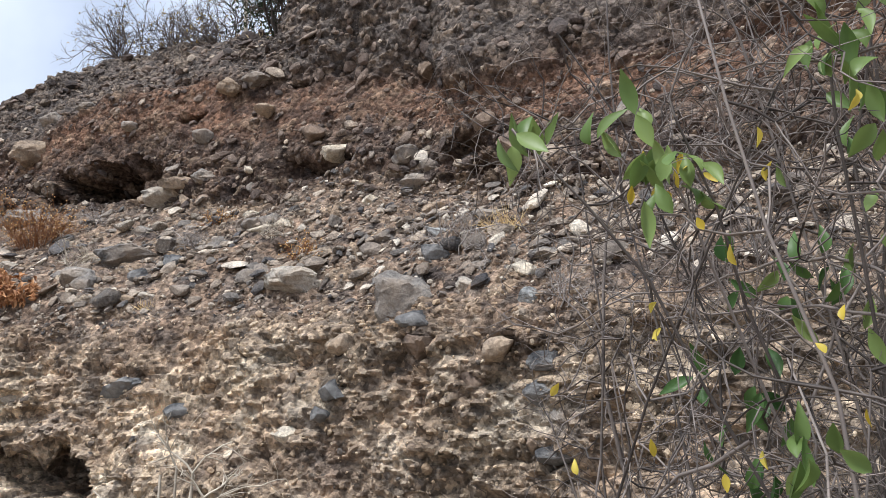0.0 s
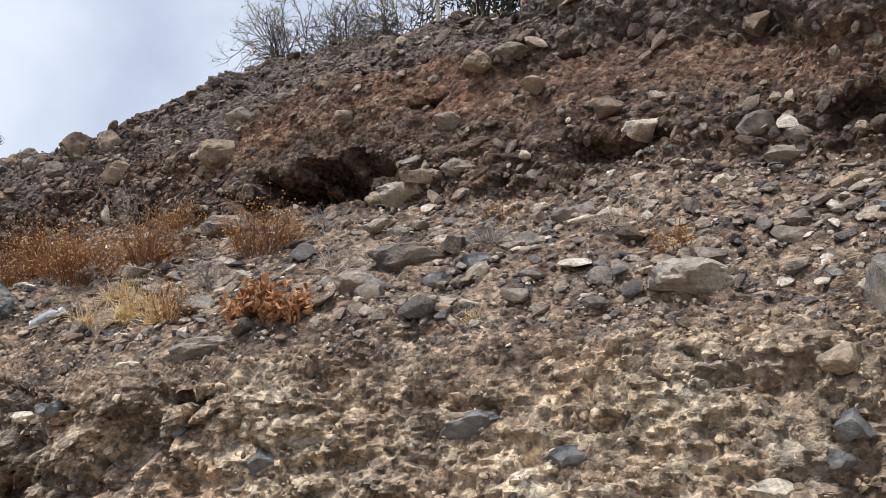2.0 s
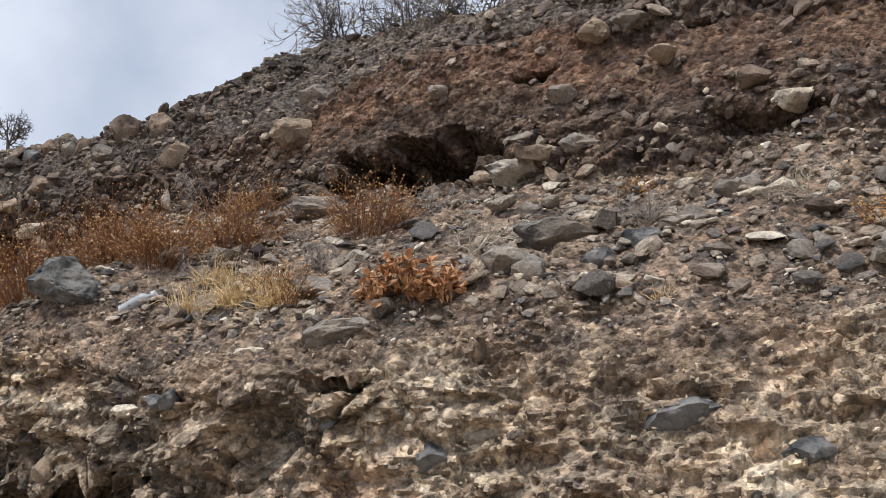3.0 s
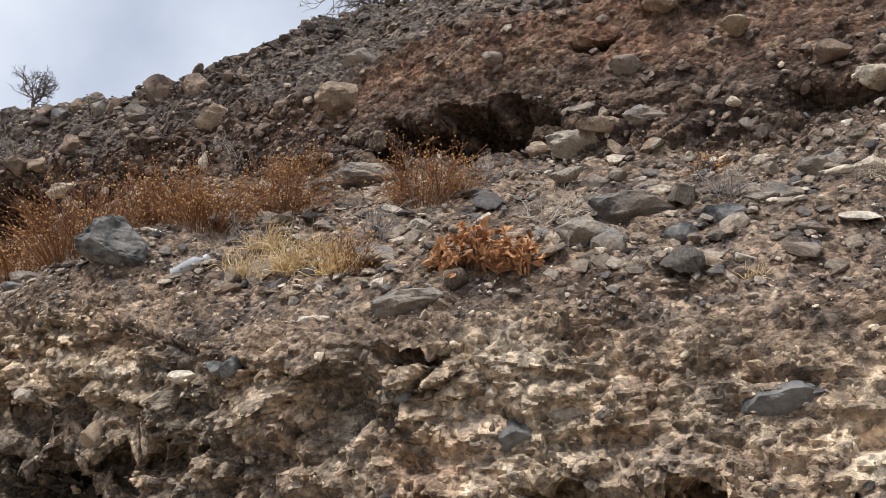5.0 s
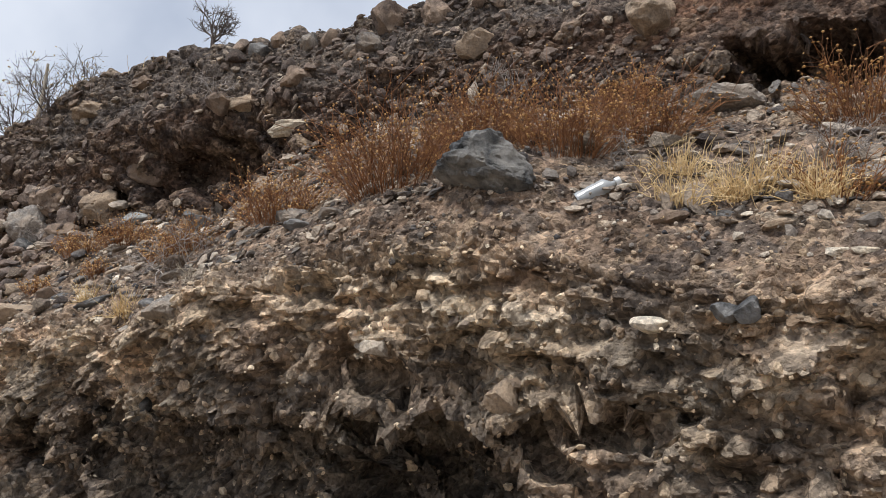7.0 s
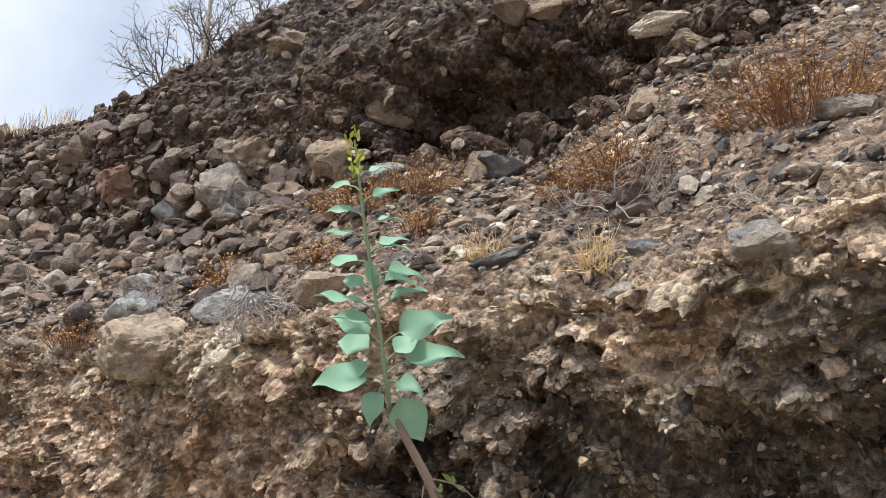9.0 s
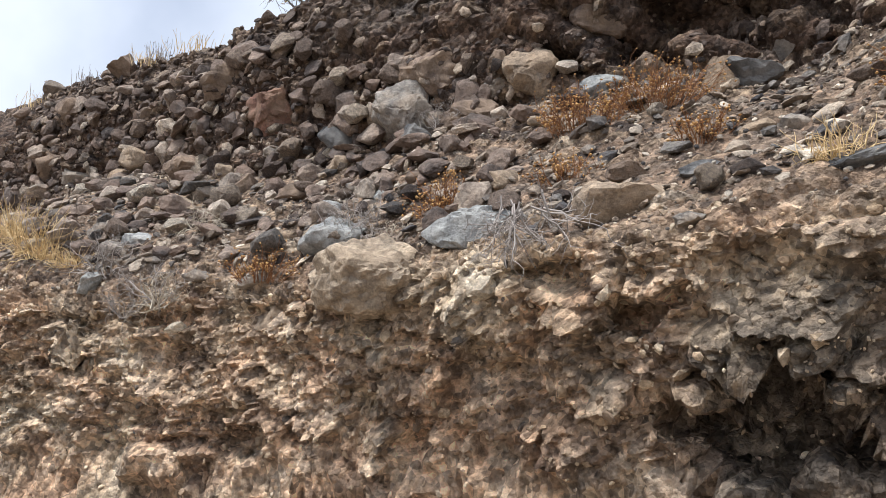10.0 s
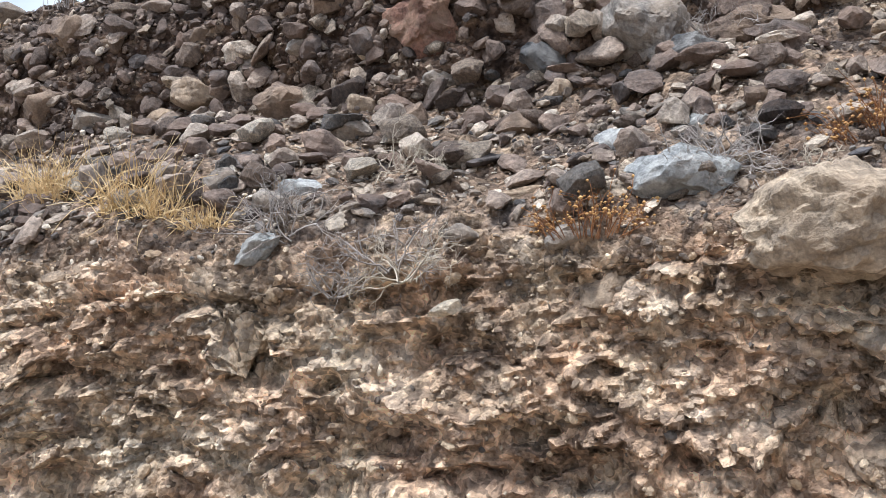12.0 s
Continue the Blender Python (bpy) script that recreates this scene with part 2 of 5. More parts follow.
FACE_TOP = line("-14:2.6,3.1 -10.8:2.55,3.1 -10:2.56,3.02 -9:2.53,2.95 -8.5:2.6,3.03 -7.9:2.7,3.12 -7.3:2.68,3.17 -6.7:2.8,3.2 -6.2:2.64,3.05 -5.5:2.84,3.18 -4.6:2.9,3.14 -4.1:2.95,3.38 -3.3:3.05,3.29 -2.8:3.12,3.2 -2.4:3.16,3.17 -2:3.17,3.1 -1.8:2.94,2.92 -1.45:2.93,2.82 2:2.9,2.9")
CREST = line("-14:2.98,3.58 -11:2.88,3.5 -10.4:2.78,3.42 -9.95:2.77,3.35 -9.5:2.72,3.31 -8.9:2.66,3.35 -8.5:2.7,3.48 -8.2:2.76,3.61 -7.8:2.9,3.71 -7.3:3.0,3.73 -6.8:2.98,3.62 -5.8:2.96,3.57 -5.5:3.12,3.73 -5.25:3.42,4.0 -5.0:3.75,4.19 -4.4:3.9,4.17 -3.9:3.86,4.08 -3.6:3.62,3.92 -3.3:3.42,3.66 -3.1:3.36,3.62 -2.98:3.22,3.8 -2.8:3.22,4.0 -2.4:3.2,4.15 -2:3.2,4.2 -1:3.14,4.2 2:3.1,4.2")
# hollows in the faces: x, z, half-width, half-height, depth
HOLLOWS = ((-3.95, 2.80, 0.42, 0.16, 0.44), (-7.0, 2.86, 0.75, 0.2, 0.11), (-7.15, 2.85, 0.26, 0.15, 0.15), (-7.62, 2.74, 0.1, 0.09, 0.25), (-7.36, 2.74, 0.11, 0.08, 0.25), (-6.75, 2.82, 0.25, 0.14, 0.08),
           (-2.78, 3.19, 0.08, 0.035, 0.16), (-2.55, 2.70, 0.2, 0.07, 0.14), (-3.4, 3.12, 0.12, 0.04, 0.1), (-1.75, 2.60, 0.1, 0.06, 0.12),
           (-5.7, 1.35, 0.75, 0.2, 0.17), (-4.85, 1.36, 0.4, 0.15, 0.28), (-4.38, 1.52, 0.13, 0.06, 0.14), (-2.95, 1.39, 0.32, 0.1, 0.4), (-5.0, 1.62, 0.1, 0.05, 0.1),
           (-6.75, 1.4, 0.2, 0.12, 0.2), (-8.42, 1.42, 0.06, 0.03, 0.08), (-9.1, 1.6, 0.09, 0.05, 0.1), (-7.0, 1.63, 0.05, 0.04, 0.08), (-3.45, 1.77, 0.09, 0.03, 0.1))


def bank_grid():
    xs = np.concatenate((np.linspace(-40, -14, 14)[:-1], np.linspace(-14, -11.3, 60)[:-1], np.linspace(-11.3, -0.1, 980)[:-1], np.linspace(-0.1, 2, 50)[:-1], np.linspace(2, 30, 14)))
    wobble = 0.12 * np.array([noise.noise((x * 1.7, 3.1, 0.4)) for x in xs])
    knots = []
    for t in (None, WALL_LOW, WALL_TOP, SHELF_EDGE, FACE_FOOT, FACE_TOP, CREST):
        if t is None:
            knots.append((np.interp(xs, WALL_LOW[0], WALL_LOW[1]) - 0.02, np.full(len(xs), -0.05)))
        else:
            knots.append((np.interp(xs, t[0], t[1]), np.interp(xs, t[0], t[2])))
    back = knots[-1][0] + 1.6 + wobble, knots[-1][1] + 0.12
    knots += [back, (back[0] + 6, back[1] + 0.2), (back[0] + 30, np.full(len(xs), -0.05))]
    counts = (16, 58, 34, 78, 60, 62, 30, 8, 6)
    rows_y, rows_z, v = [], [], []
    for k, c in enumerate(counts):
        for s in np.arange(c) / c:
            rows_y.append(knots[k][0] * (1 - s) + knots[k + 1][0] * s)
            rows_z.append(knots[k][1] * (1 - s) + knots[k + 1][1] * s)
            v.append(k + s)
    rows_y.append(knots[-1][0]), rows_z.append(knots[-1][1]), v.append(len(counts))
    y, z, v = np.array(rows_y), np.array(rows_z), np.array(v)
    for _ in range(10):
        for g in (y, z):
            g[1:-1] = 0.25 * g[:-2] + 0.5 * g[1:-1] + 0.25 * g[2:]
    x = np.broadcast_to(xs, y.shape)
    for hx, hz, w, h, deep in HOLLOWS:
        r = np.sqrt(((x - hx) / w) ** 2 + ((z - hz) / h) ** 2 + 1e-9) * (1 + 0.25 * np.sin(x * 23 + z * 31))
        reach = np.where((v[:, None] > 0.3) & (v[:, None] < 5.6), 1.0, 0.0)
        y = y + reach * deep * (1 - smooth(0.45, 1.1, r)) * smooth(hz + h * 1.15, hz + h * 0.75, z)
    return xs, v, np.stack((x, y, z), -1)


def bank():
    xs, v, g = bank_grid()
    nv, nx = g.shape[:2]

    def normals(q):
        du, dv = np.gradient(q, axis=1), np.gradient(q, axis=0)
        n = np.cross(du, dv)
        return n / np.maximum(np.linalg.norm(n, axis=-1, keepdims=True), 1e-9)

    p = g.reshape(-1, 3)
    V = np.repeat(v, nx)
    n = normals(g).reshape(-1, 3)
    soft = value_noise(p, 2.3, 5) * 0.12
    on_shelf = smooth(1.9, 2.6, V + soft * 3) * (1 - smooth(3.8, 4.15, V + soft))
    on_top = smooth(3.85, 4.1, V + soft)
    wall = 1 - np.clip(on_shelf + on_top, 0, 1)
    q = p * np.array((0.8, 1.0, 1.15)) + 0.03 * np.stack([fbm(p, 9, 2, 20 + i) for i in range(3)], -1)
    big1, big2, bigown = cells(q, 0.2, 3)
    mid1, mid2, midown = cells(q, 0.075, 11)
    low1, low2, lowown = cells(q, 0.034, 17)
    lump = smooth(0.0, 0.22, big2 - big1) * np.clip(1.25 - big1, 0.3, 1) * bigown
    cob = smooth(0.02, 0.2, mid2 - mid1) * np.clip(1.2 - mid1, 0.3, 1) * midown ** 1.5
    peb = smooth(0.0, 0.25, low2 - low1) * np.clip(1.2 - low1, 0.2, 1) * (0.3 + 0.7 * lowown)
    ridge = 1 - np.abs(fbm(p * np.array((1, 1, 1.9)), 5.5, 4, 31))
    pit = smooth(0.45, 0.85, fbm(p * np.array((0.8, 1, 1.5)), 8.0, 3, 61))
    calm = 0.55 + 0.35 * smooth(-2.6, -3.6, p[:, 0])
    d = wall * calm * (0.05 * fbm(p, 2.2, 3, 1) + 0.062 * lump + 0.05 * cob + 0.02 * peb + 0.06 * (ridge - 0.6) - 0.07 * pit - 0.07)
    d += on_shelf * (0.03 * fbm(p, 2.5, 3, 2) + 0.02 * cob + 0.012 * peb)
    smoothed = 1 - 0.65 * smooth(4.2, 4.5, V + soft) * (1 - smooth(4.85, 5.0, V + soft)) * smooth(-5.4, -4.3, p[:, 0])
    d += on_top * smoothed * (0.05 * fbm(p, 2.4, 3, 4) + 0.035 * lump + 0.03 * cob + 0.014 * peb + 0.025 * (ridge - 0.6) - 0.02 * pit)
    tiny1, tiny2, tinyown = cells(q, 0.021, 23)
    d += 0.0055 * fbm(p, 45, 3, 8) + (0.012 * wall + 0.006) * smooth(0.0, 0.3, tiny2 - tiny1) * tinyown
    d *= smooth(0.02, 0.5, V)
    way = n + wall[:, None] * np.array((0, 0, -0.45)) * (lump + cob)[:, None]
    p = p + way * d[:, None]
    mesh = bpy.data.meshes.new("bank")
    i = np.arange(nv * nx).reshape(nv, nx)
    quads = np.stack((i[:-1, :-1], i[:-1, 1:], i[1:, 1:], i[1:, :-1]), -1).reshape(-1, 4)
    mesh.vertices.add(len(p)), mesh.loops.add(quads.size), mesh.polygons.add(len(quads))
    mesh.vertices.foreach_set("co", p.ravel())
    mesh.loops.foreach_set("vertex_index", quads.ravel().astype(np.int32))
    mesh.polygons.foreach_set("loop_start", np.arange(0, quads.size, 4, dtype=np.int32))
    mesh.update(calc_edges=True)
    red = smooth(4.45, 4.66, V + soft) * (1 - smooth(4.88, 5.02, V + soft)) * smooth(-5.4, -4.3, p[:, 0]) * (0.75 + 0.5 * fbm(p, 3.0, 2, 78))
    scree = smooth(4.9, 5.15, V + soft) * (1 - 0.7 * smooth(-8.2, -8.8, p[:, 0]))
    marl = smooth(-6.0, -6.8, p[:, 0]) + smooth(-2.9, -3.3, p[:, 0]) * smooth(-3.9, -3.5, p[:, 0]) * 0.8
    # the low band carries the wall foot's shade as well as dark rubble
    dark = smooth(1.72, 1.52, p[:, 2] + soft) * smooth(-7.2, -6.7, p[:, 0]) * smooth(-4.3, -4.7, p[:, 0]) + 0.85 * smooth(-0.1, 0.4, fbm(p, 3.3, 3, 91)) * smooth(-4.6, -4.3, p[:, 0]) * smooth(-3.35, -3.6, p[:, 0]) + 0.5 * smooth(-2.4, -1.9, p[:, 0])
    stone = np.maximum(smooth(0.02, 0.15, mid2 - mid1) * (midown > 0.45), smooth(0.05, 0.2, low2 - low1) * (lowown > 0.6))
    own = np.where((mid2 - mid1 > 0.06) & (midown > 0.45), (midown - 0.45) / 0.55, (lowown - 0.6) / 0.4)
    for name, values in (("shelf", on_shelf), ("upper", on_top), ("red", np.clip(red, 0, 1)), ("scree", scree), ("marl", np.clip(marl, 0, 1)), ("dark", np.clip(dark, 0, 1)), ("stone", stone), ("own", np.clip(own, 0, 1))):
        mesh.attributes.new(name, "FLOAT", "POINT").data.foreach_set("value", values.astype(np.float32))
    mesh.set_sharp_from_angle(angle=radians(30))
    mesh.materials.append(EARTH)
    ob = tagged(new("bank", mesh), "eroded roadside bank of tan conglomerate under brown stony earth", "bank", kind="structure")
    grid = p.reshape(nv, nx, 3)
    return ob, xs, v, grid, normals(grid)


BANK, BANK_X, BANK_V, BANK_P, BANK_N = bank()


def spots(count, v0, v1, x0=-11.3, x1=-0.3, seed=0, want=None):
    """Random places on the bank between two heights of its section, with normals."""
    rng = np.random.default_rng(seed)
    rows, cols = np.where((BANK_V >= v0) & (BANK_V < v1))[0], np.where((BANK_X >= x0) & (BANK_X < x1))[0]
    a, c = rng.choice(rows, count * 3), rng.choice(cols, count * 3)
    p = BANK_P[a, c] + rng.uniform(-0.006, 0.006, (count * 3, 3))
    keep = np.ones(len(p), bool) if want is None else rng.random(len(p)) < want(p)
    return p[keep][:count], BANK_N[a, c][keep][:count], rng


# ---- rocks ----
def rock_shape(seed, detail=3, sharp=0.5, flat=1.0, rough=0.05):
    """Points and triangles of a rock about one metre across."""
    rng = np.random.default_rng(seed)
    bm = bmesh.new()
    bmesh.ops.create_icosphere(bm, subdivisions=detail, radius=0.5)
    p = np.array([w.co[:] for w in bm.verts])
    f = np.array([[w.index for w in t.verts] for t in bm.faces])
    bm.free()
    for _ in range(int(7 + 15 * sharp)):
        n = rng.normal(size=3)
        n /= np.linalg.norm(n)
        cut = rng.uniform(0.25, 0.45) if sharp > 0.3 else rng.uniform(0.36, 0.47)
        over = p @ n - cut
        p -= np.where(over > 0, over * (0.75 + 0.25 * sharp), 0)[:, None] * n
    off = rng.uniform(0, 50, 3)
    r = 1 + rough * 2.2 * fbm(p + off, 2.5, 3, seed) + rough * 1.0 * fbm(p + off, 8.0, 3, seed + 9) - rough * 0.9 * smooth(0.3, 0.7, fbm(p + off, 5.0, 2, seed + 19))
    p = p * r[:, None] * np.array((1.0, rng.uniform(0.75, 0.95), flat * rng.uniform(0.85, 1.1)))
    return p, f


def shape_mesh(name, p, f, material, smoothed=True):
    mesh = bpy.data.meshes.new(name)
    mesh.from_pydata(p.tolist(), [], f.tolist())
    mesh.polygons.foreach_set("use_smooth", [smoothed] * len(f))
    mesh.set_sharp_from_angle(angle=radians(26))
    mesh.materials.append(material)
    return mesh


def turn_to(n, spin, lean=1.0):
    up = Vector((0, 0, 1)).lerp(Vector(n), lean).normalized()
    return up.to_track_quat("Z", "Y").to_matrix().to_4x4() @ pose(0, 0, 0, 0, 0, spin)


def gravel(name, label, material, count, v0, v1, low, high, seed, sink=0.25, want=None, kinds=6, flat=0.7, power=2.2, detail=1, x0=-11.3, x1=-0.3):
    """A spread of many small stones in one mesh."""
    p, n, rng = spots(count, v0, v1, x0, x1, seed, want)
    shapes = [rock_shape(seed + 50 + k, detail, 0.9, flat, 0.12 if detail == 1 else 0.06) for k in range(kinds)]
    points, faces, at = [], [], 0
    size = low + (high - low) * rng.random(len(p)) ** power
    for place, nn, s in zip(p, n, size):
        q, f = shapes[rng.integers(kinds)]
        m = np.array(turn_to(nn, rng.uniform(0, 360), 0.75).to_3x3())
        points.append((q * rng.uniform(0.55, 1.4, 3) * s) @ m.T + place + nn * s * (0.5 * flat - sink))
        faces.append(f + at)
        at += len(q)
    p, f = np.concatenate(points), np.concatenate(faces)
    mesh = bpy.data.meshes.new(name)
    mesh.vertices.add(len(p)), mesh.loops.add(f.size), mesh.polygons.add(len(f))
    mesh.vertices.foreach_set("co", p.ravel())
    mesh.loops.foreach_set("vertex_index", f.ravel().astype(np.int32))
    mesh.polygons.foreach_set("loop_start", np.arange(0, f.size, 3, dtype=np.int32))
    mesh.update(calc_edges=True)
    mesh.polygons.foreach_set("use_smooth", np.zeros(len(f), bool))
    mesh.materials.append(material)
    return tagged(new(name, mesh), label, "gravel", kind="stuff")


# the bare earth of the cut under the crest holds fewer stones
def packed(p):
    bare = (p[:, 0] > -4.6) & (p[:, 0] < -1.9) & (p[:, 2] > 2.95) & (p[:, 2] < 3.22) | (p[:, 0] > -8.75) & (p[:, 0] < -6.6) & (p[:, 2] > 2.86)
    return np.where(bare, 0.2, 1.0)


def not_near_caves(p):
    return np.where((p[:, 0] > -8.75) & (p[:, 2] > 2.86), 0.06, 1.0)


gravel("shelf_gravel", "grey and brown loose gravel lying on the shelf", GRAVEL, 5500, 2.6, 4.05, 0.012, 0.08, 1, 0.1, flat=0.45, power=2.8)
gravel("face_pebbles", "tan and grey pebbles set in the conglomerate face", GRAVEL_TAN, 4500, 0.9, 2.5, 0.008, 0.05, 2, 0.36, power=3.0)
gravel("upper_gravel", "brown stones set in the upper earth face", GRAVEL_BROWN, 7000, 3.9, 6.4, 0.012, 0.08, 3, 0.15, flat=0.5, power=2.4, want=packed)
gravel("rubble", "packed brown and grey rubble of angular stones", RUBBLE, 680, 2.75, 5.4, 0.035, 0.15, 4, 0.14, flat=0.65, power=1.8, kinds=10, detail=3, x0=-11.2, x1=-7.5, want=not_near_caves)
gravel("ledge_rubble", "grey and tan angular stones scattered on the shelf", GRAVEL, 480, 2.9, 4.25, 0.03, 0.12, 5, 0.09, flat=0.42, power=1.9, kinds=14, detail=2, x0=-7.5, x1=-0.5)
gravel("crest_rubble", "dark grey angular stones along the crest", GRAVEL_BROWN, 520, 4.9, 6.15, 0.03, 0.12, 6, 0.12, flat=0.5, power=1.9, kinds=10, detail=2, x0=-11.2, x1=-1.0)
gravel("shelf_grit", "fine grey and tan grit strewn on the shelf", GRAVEL, 11000, 2.3, 4.05, 0.006, 0.024, 7, 0.06, flat=0.7, power=1.4)
gravel("face_grit", "fine tan grit on the conglomerate face", GRAVEL_TAN, 8000, 0.95, 2.5, 0.005, 0.02, 8, 0.2, flat=0.7, power=1.6)
gravel("upper_grit", "fine brown grit on the upper earth face", GRAVEL_BROWN, 8000, 3.9, 6.2, 0.006, 0.026, 9, 0.06, flat=0.7, power=1.5, want=packed)


# ---- ground ----
def ground():
    bm = bmesh.new()
    bmesh.ops.create_grid(bm, x_segments=60, y_segments=60, size=400)
    for w in bm.verts:
        w.co.z = 0.02 * noise.noise(w.co * 0.3)
    mesh = bpy.data.meshes.new("ground")
    bm.to_mesh(mesh), bm.free()
    m, n, l, b = nodes("dirt_track", 0.95, 0.2)
    place = n.new("ShaderNodeTexCoord").outputs["Object"]
    a = put(n, "ShaderNodeTexNoise", Scale=3.0, Detail=10.0, Roughness=0.7)
    l.new(place, a.inputs["Vector"])
    r = ramp(n, (0.3, (0.15, 0.12, 0.09)), (0.7, (0.30, 0.24, 0.18)))
    l.new(a.outputs["Fac"], r.inputs["Fac"])
    l.new(r.outputs["Color"], b.inputs["Base Color"])
    mesh.materials.append(m)
    return tagged(new("ground", mesh), "dusty brown dirt track and plain", "ground", kind="structure")


ground()


# ---- single rocks ----
COLOURS = {
    "grey": ((0.0, (0.17, 0.16, 0.15)), (1.0, (0.31, 0.29, 0.265))),
    "dark": ((0.0, (0.06, 0.064, 0.07)), (1.0, (0.12, 0.122, 0.125))),
    "pale": ((0.0, (0.37, 0.345, 0.30)), (1.0, (0.50, 0.46, 0.40))),
    "cream": ((0.0, (0.56, 0.50, 0.40)), (1.0, (0.74, 0.68, 0.57))),
    "tan": ((0.0, (0.29, 0.225, 0.165)), (1.0, (0.41, 0.33, 0.25))),
    "buff": ((0.0, (0.38, 0.31, 0.23)), (1.0, (0.42, 0.345, 0.265))),
    "brown": ((0.0, (0.14, 0.105, 0.086)), (1.0, (0.25, 0.19, 0.15))),
    "red": ((0.0, (0.19, 0.105, 0.08)), (1.0, (0.25, 0.14, 0.105))),
    "crusted": ((0.0, (0.045, 0.05, 0.055)), (1.0, (0.075, 0.08, 0.085))),
    "blue": ((0.0, (0.26, 0.28, 0.285)), (1.0, (0.39, 0.405, 0.405))),
}
ROCKS = {name: stone_material(name + "_rock", stops, dust=(0.46, 0.43, 0.38) if name == "crusted" else (0.36, 0.345, 0.32) if name in ("dark", "blue") else (0.30, 0.22, 0.15), dusting=0.5, rough=0.65 if name == "dark" else 0.88) for name, stops in COLOURS.items()}
WORDS = {"grey": "grey basalt", "dark": "dark blue-grey basalt", "pale": "pale grey", "cream": "cream-coloured", "tan": "tan", "buff": "weathered buff", "brown": "brown", "red": "reddish brown", "blue": "bluish grey", "crusted": "pale-crusted black basalt"}
FORMS = {"flat": (0.75, 1.0, "flat slab"), "round": (0.4, 1.0, "rounded boulder"), "block": (0.95, 1.0, "angular rock")}
rock_count = 0
CREST_P = BANK_P[(BANK_V > 4.3) & (BANK_V < 6.5)][:, ::2].reshape(-1, 3)


def rock(x, y, z, wide, high, colour, form):
    """One rock about a place on the bank."""
    global rock_count
    rock_count += 1
    rng = np.random.default_rng(rock_count)
    sharp = FORMS[form][0]
    p, f = rock_shape(300 + rock_count, 5 if wide > 0.24 else 4 if wide > 0.11 else 3, sharp, 1.0, 0.085 if sharp > 0.5 else 0.07)
    if wide > 0.2:
        p = p * (1 + 0.035 * fbm(p, 13.0, 3, rock_count) - 0.035 * smooth(0.25, 0.6, fbm(p, 24.0, 2, rock_count + 5)))[:, None]
    p = p / (p.max(0) - p.min(0)) * np.array((wide * 1.15, min(wide, high * 1.6) * 1.0, high * 1.2))
    if z > 3.2:
        near = np.argmin((CREST_P[:, 0] - x) ** 2 + (CREST_P[:, 1] - y) ** 2)
        z = min(z, CREST_P[near, 2] + 0.22 * high)
    ob = new("rock", shape_mesh("rock", p, f, ROCKS[colour]))
    ob.matrix_basis = pose(x, y, z, rng.uniform(-12, 12), rng.uniform(-14, 14), 20 + rng.uniform(-25, 25))
    where = "bedded in the cut face" if z < 1.86 else "lying on the stony shelf" if y < 2.75 and z < 2.75 else "set in the upper earth face"
    return tagged(ob, f"{WORDS[colour]} {FORMS[form][2]} {where}", "rock", group="rocks of the bank")


rock(-1.03, 2.84, 2.58, 0.102, 0.105, "grey", "block")
rock(-1.07, 2.28, 1.55, 0.075, 0.063, "grey", "block")
rock(-1.09, 2.28, 1.45, 0.138, 0.066, "dark", "block")
rock(-1.12, 2.29, 1.69, 0.088, 0.053, "dark", "block")
rock(-1.14, 2.28, 1.61, 0.077, 0.065, "dark", "block")
rock(-1.19, 2.46, 2.03, 0.089, 0.040, "grey", "flat")
rock(-1.20, 2.34, 1.88, 0.054, 0.054, "blue", "block")
rock(-1.24, 2.41, 1.97, 0.093, 0.043, "cream", "flat")
rock(-1.27, 2.28, 1.73, 0.081, 0.060, "tan", "block")
rock(-1.35, 2.29, 1.64, 0.069, 0.069, "brown", "block")
rock(-1.43, 2.47, 2.02, 0.083, 0.039, "grey", "flat")
rock(-1.44, 2.41, 1.95, 0.074, 0.045, "pale", "block")
rock(-1.46, 2.84, 2.54, 0.153, 0.128, "brown", "block")
rock(-1.51, 2.66, 2.24, 0.094, 0.047, "grey", "flat")
rock(-1.52, 2.29, 1.76, 0.089, 0.063, "brown", "block")
rock(-1.56, 2.31, 1.84, 0.092, 0.059, "dark", "block")
rock(-1.62, 2.91, 2.70, 0.101, 0.066, "brown", "round")
rock(-1.63, 2.52, 2.09, 0.093, 0.057, "dark", "round")
rock(-1.67, 2.63, 2.19, 0.124, 0.048, "blue", "flat")
rock(-1.67, 2.38, 1.93, 0.184, 0.184, "grey", "block")
rock(-1.77, 3.04, 2.60, 0.106, 0.062, "grey", "round")
rock(-1.79, 2.19, 1.63, 0.067, 0.056, "dark", "block")
rock(-1.79, 2.24, 1.77, 0.080, 0.060, "tan", "block")
rock(-1.81, 2.17, 1.56, 0.053, 0.041, "dark", "block")
rock(-1.81, 2.80, 2.34, 0.089, 0.046, "tan", "flat")
rock(-1.92, 2.63, 2.21, 0.101, 0.044, "grey", "flat")
rock(-1.93, 2.99, 2.59, 0.102, 0.067, "grey", "round")
rock(-1.94, 2.19, 1.49, 0.110, 0.063, "cream", "round")
rock(-1.99, 2.98, 2.52, 0.137, 0.075, "grey", "flat")
rock(-2.06, 3.16, 3.12, 0.099, 0.088, "brown", "block")
rock(-2.07, 3.00, 2.66, 0.106, 0.085, "grey", "round")
rock(-2.15, 2.44, 2.03, 0.204, 0.098, "pale", "flat")
rock(-2.16, 2.89, 2.45, 0.078, 0.047, "cream", "round")
rock(-2.34, 2.19, 1.56, 0.067, 0.062, "tan", "block")
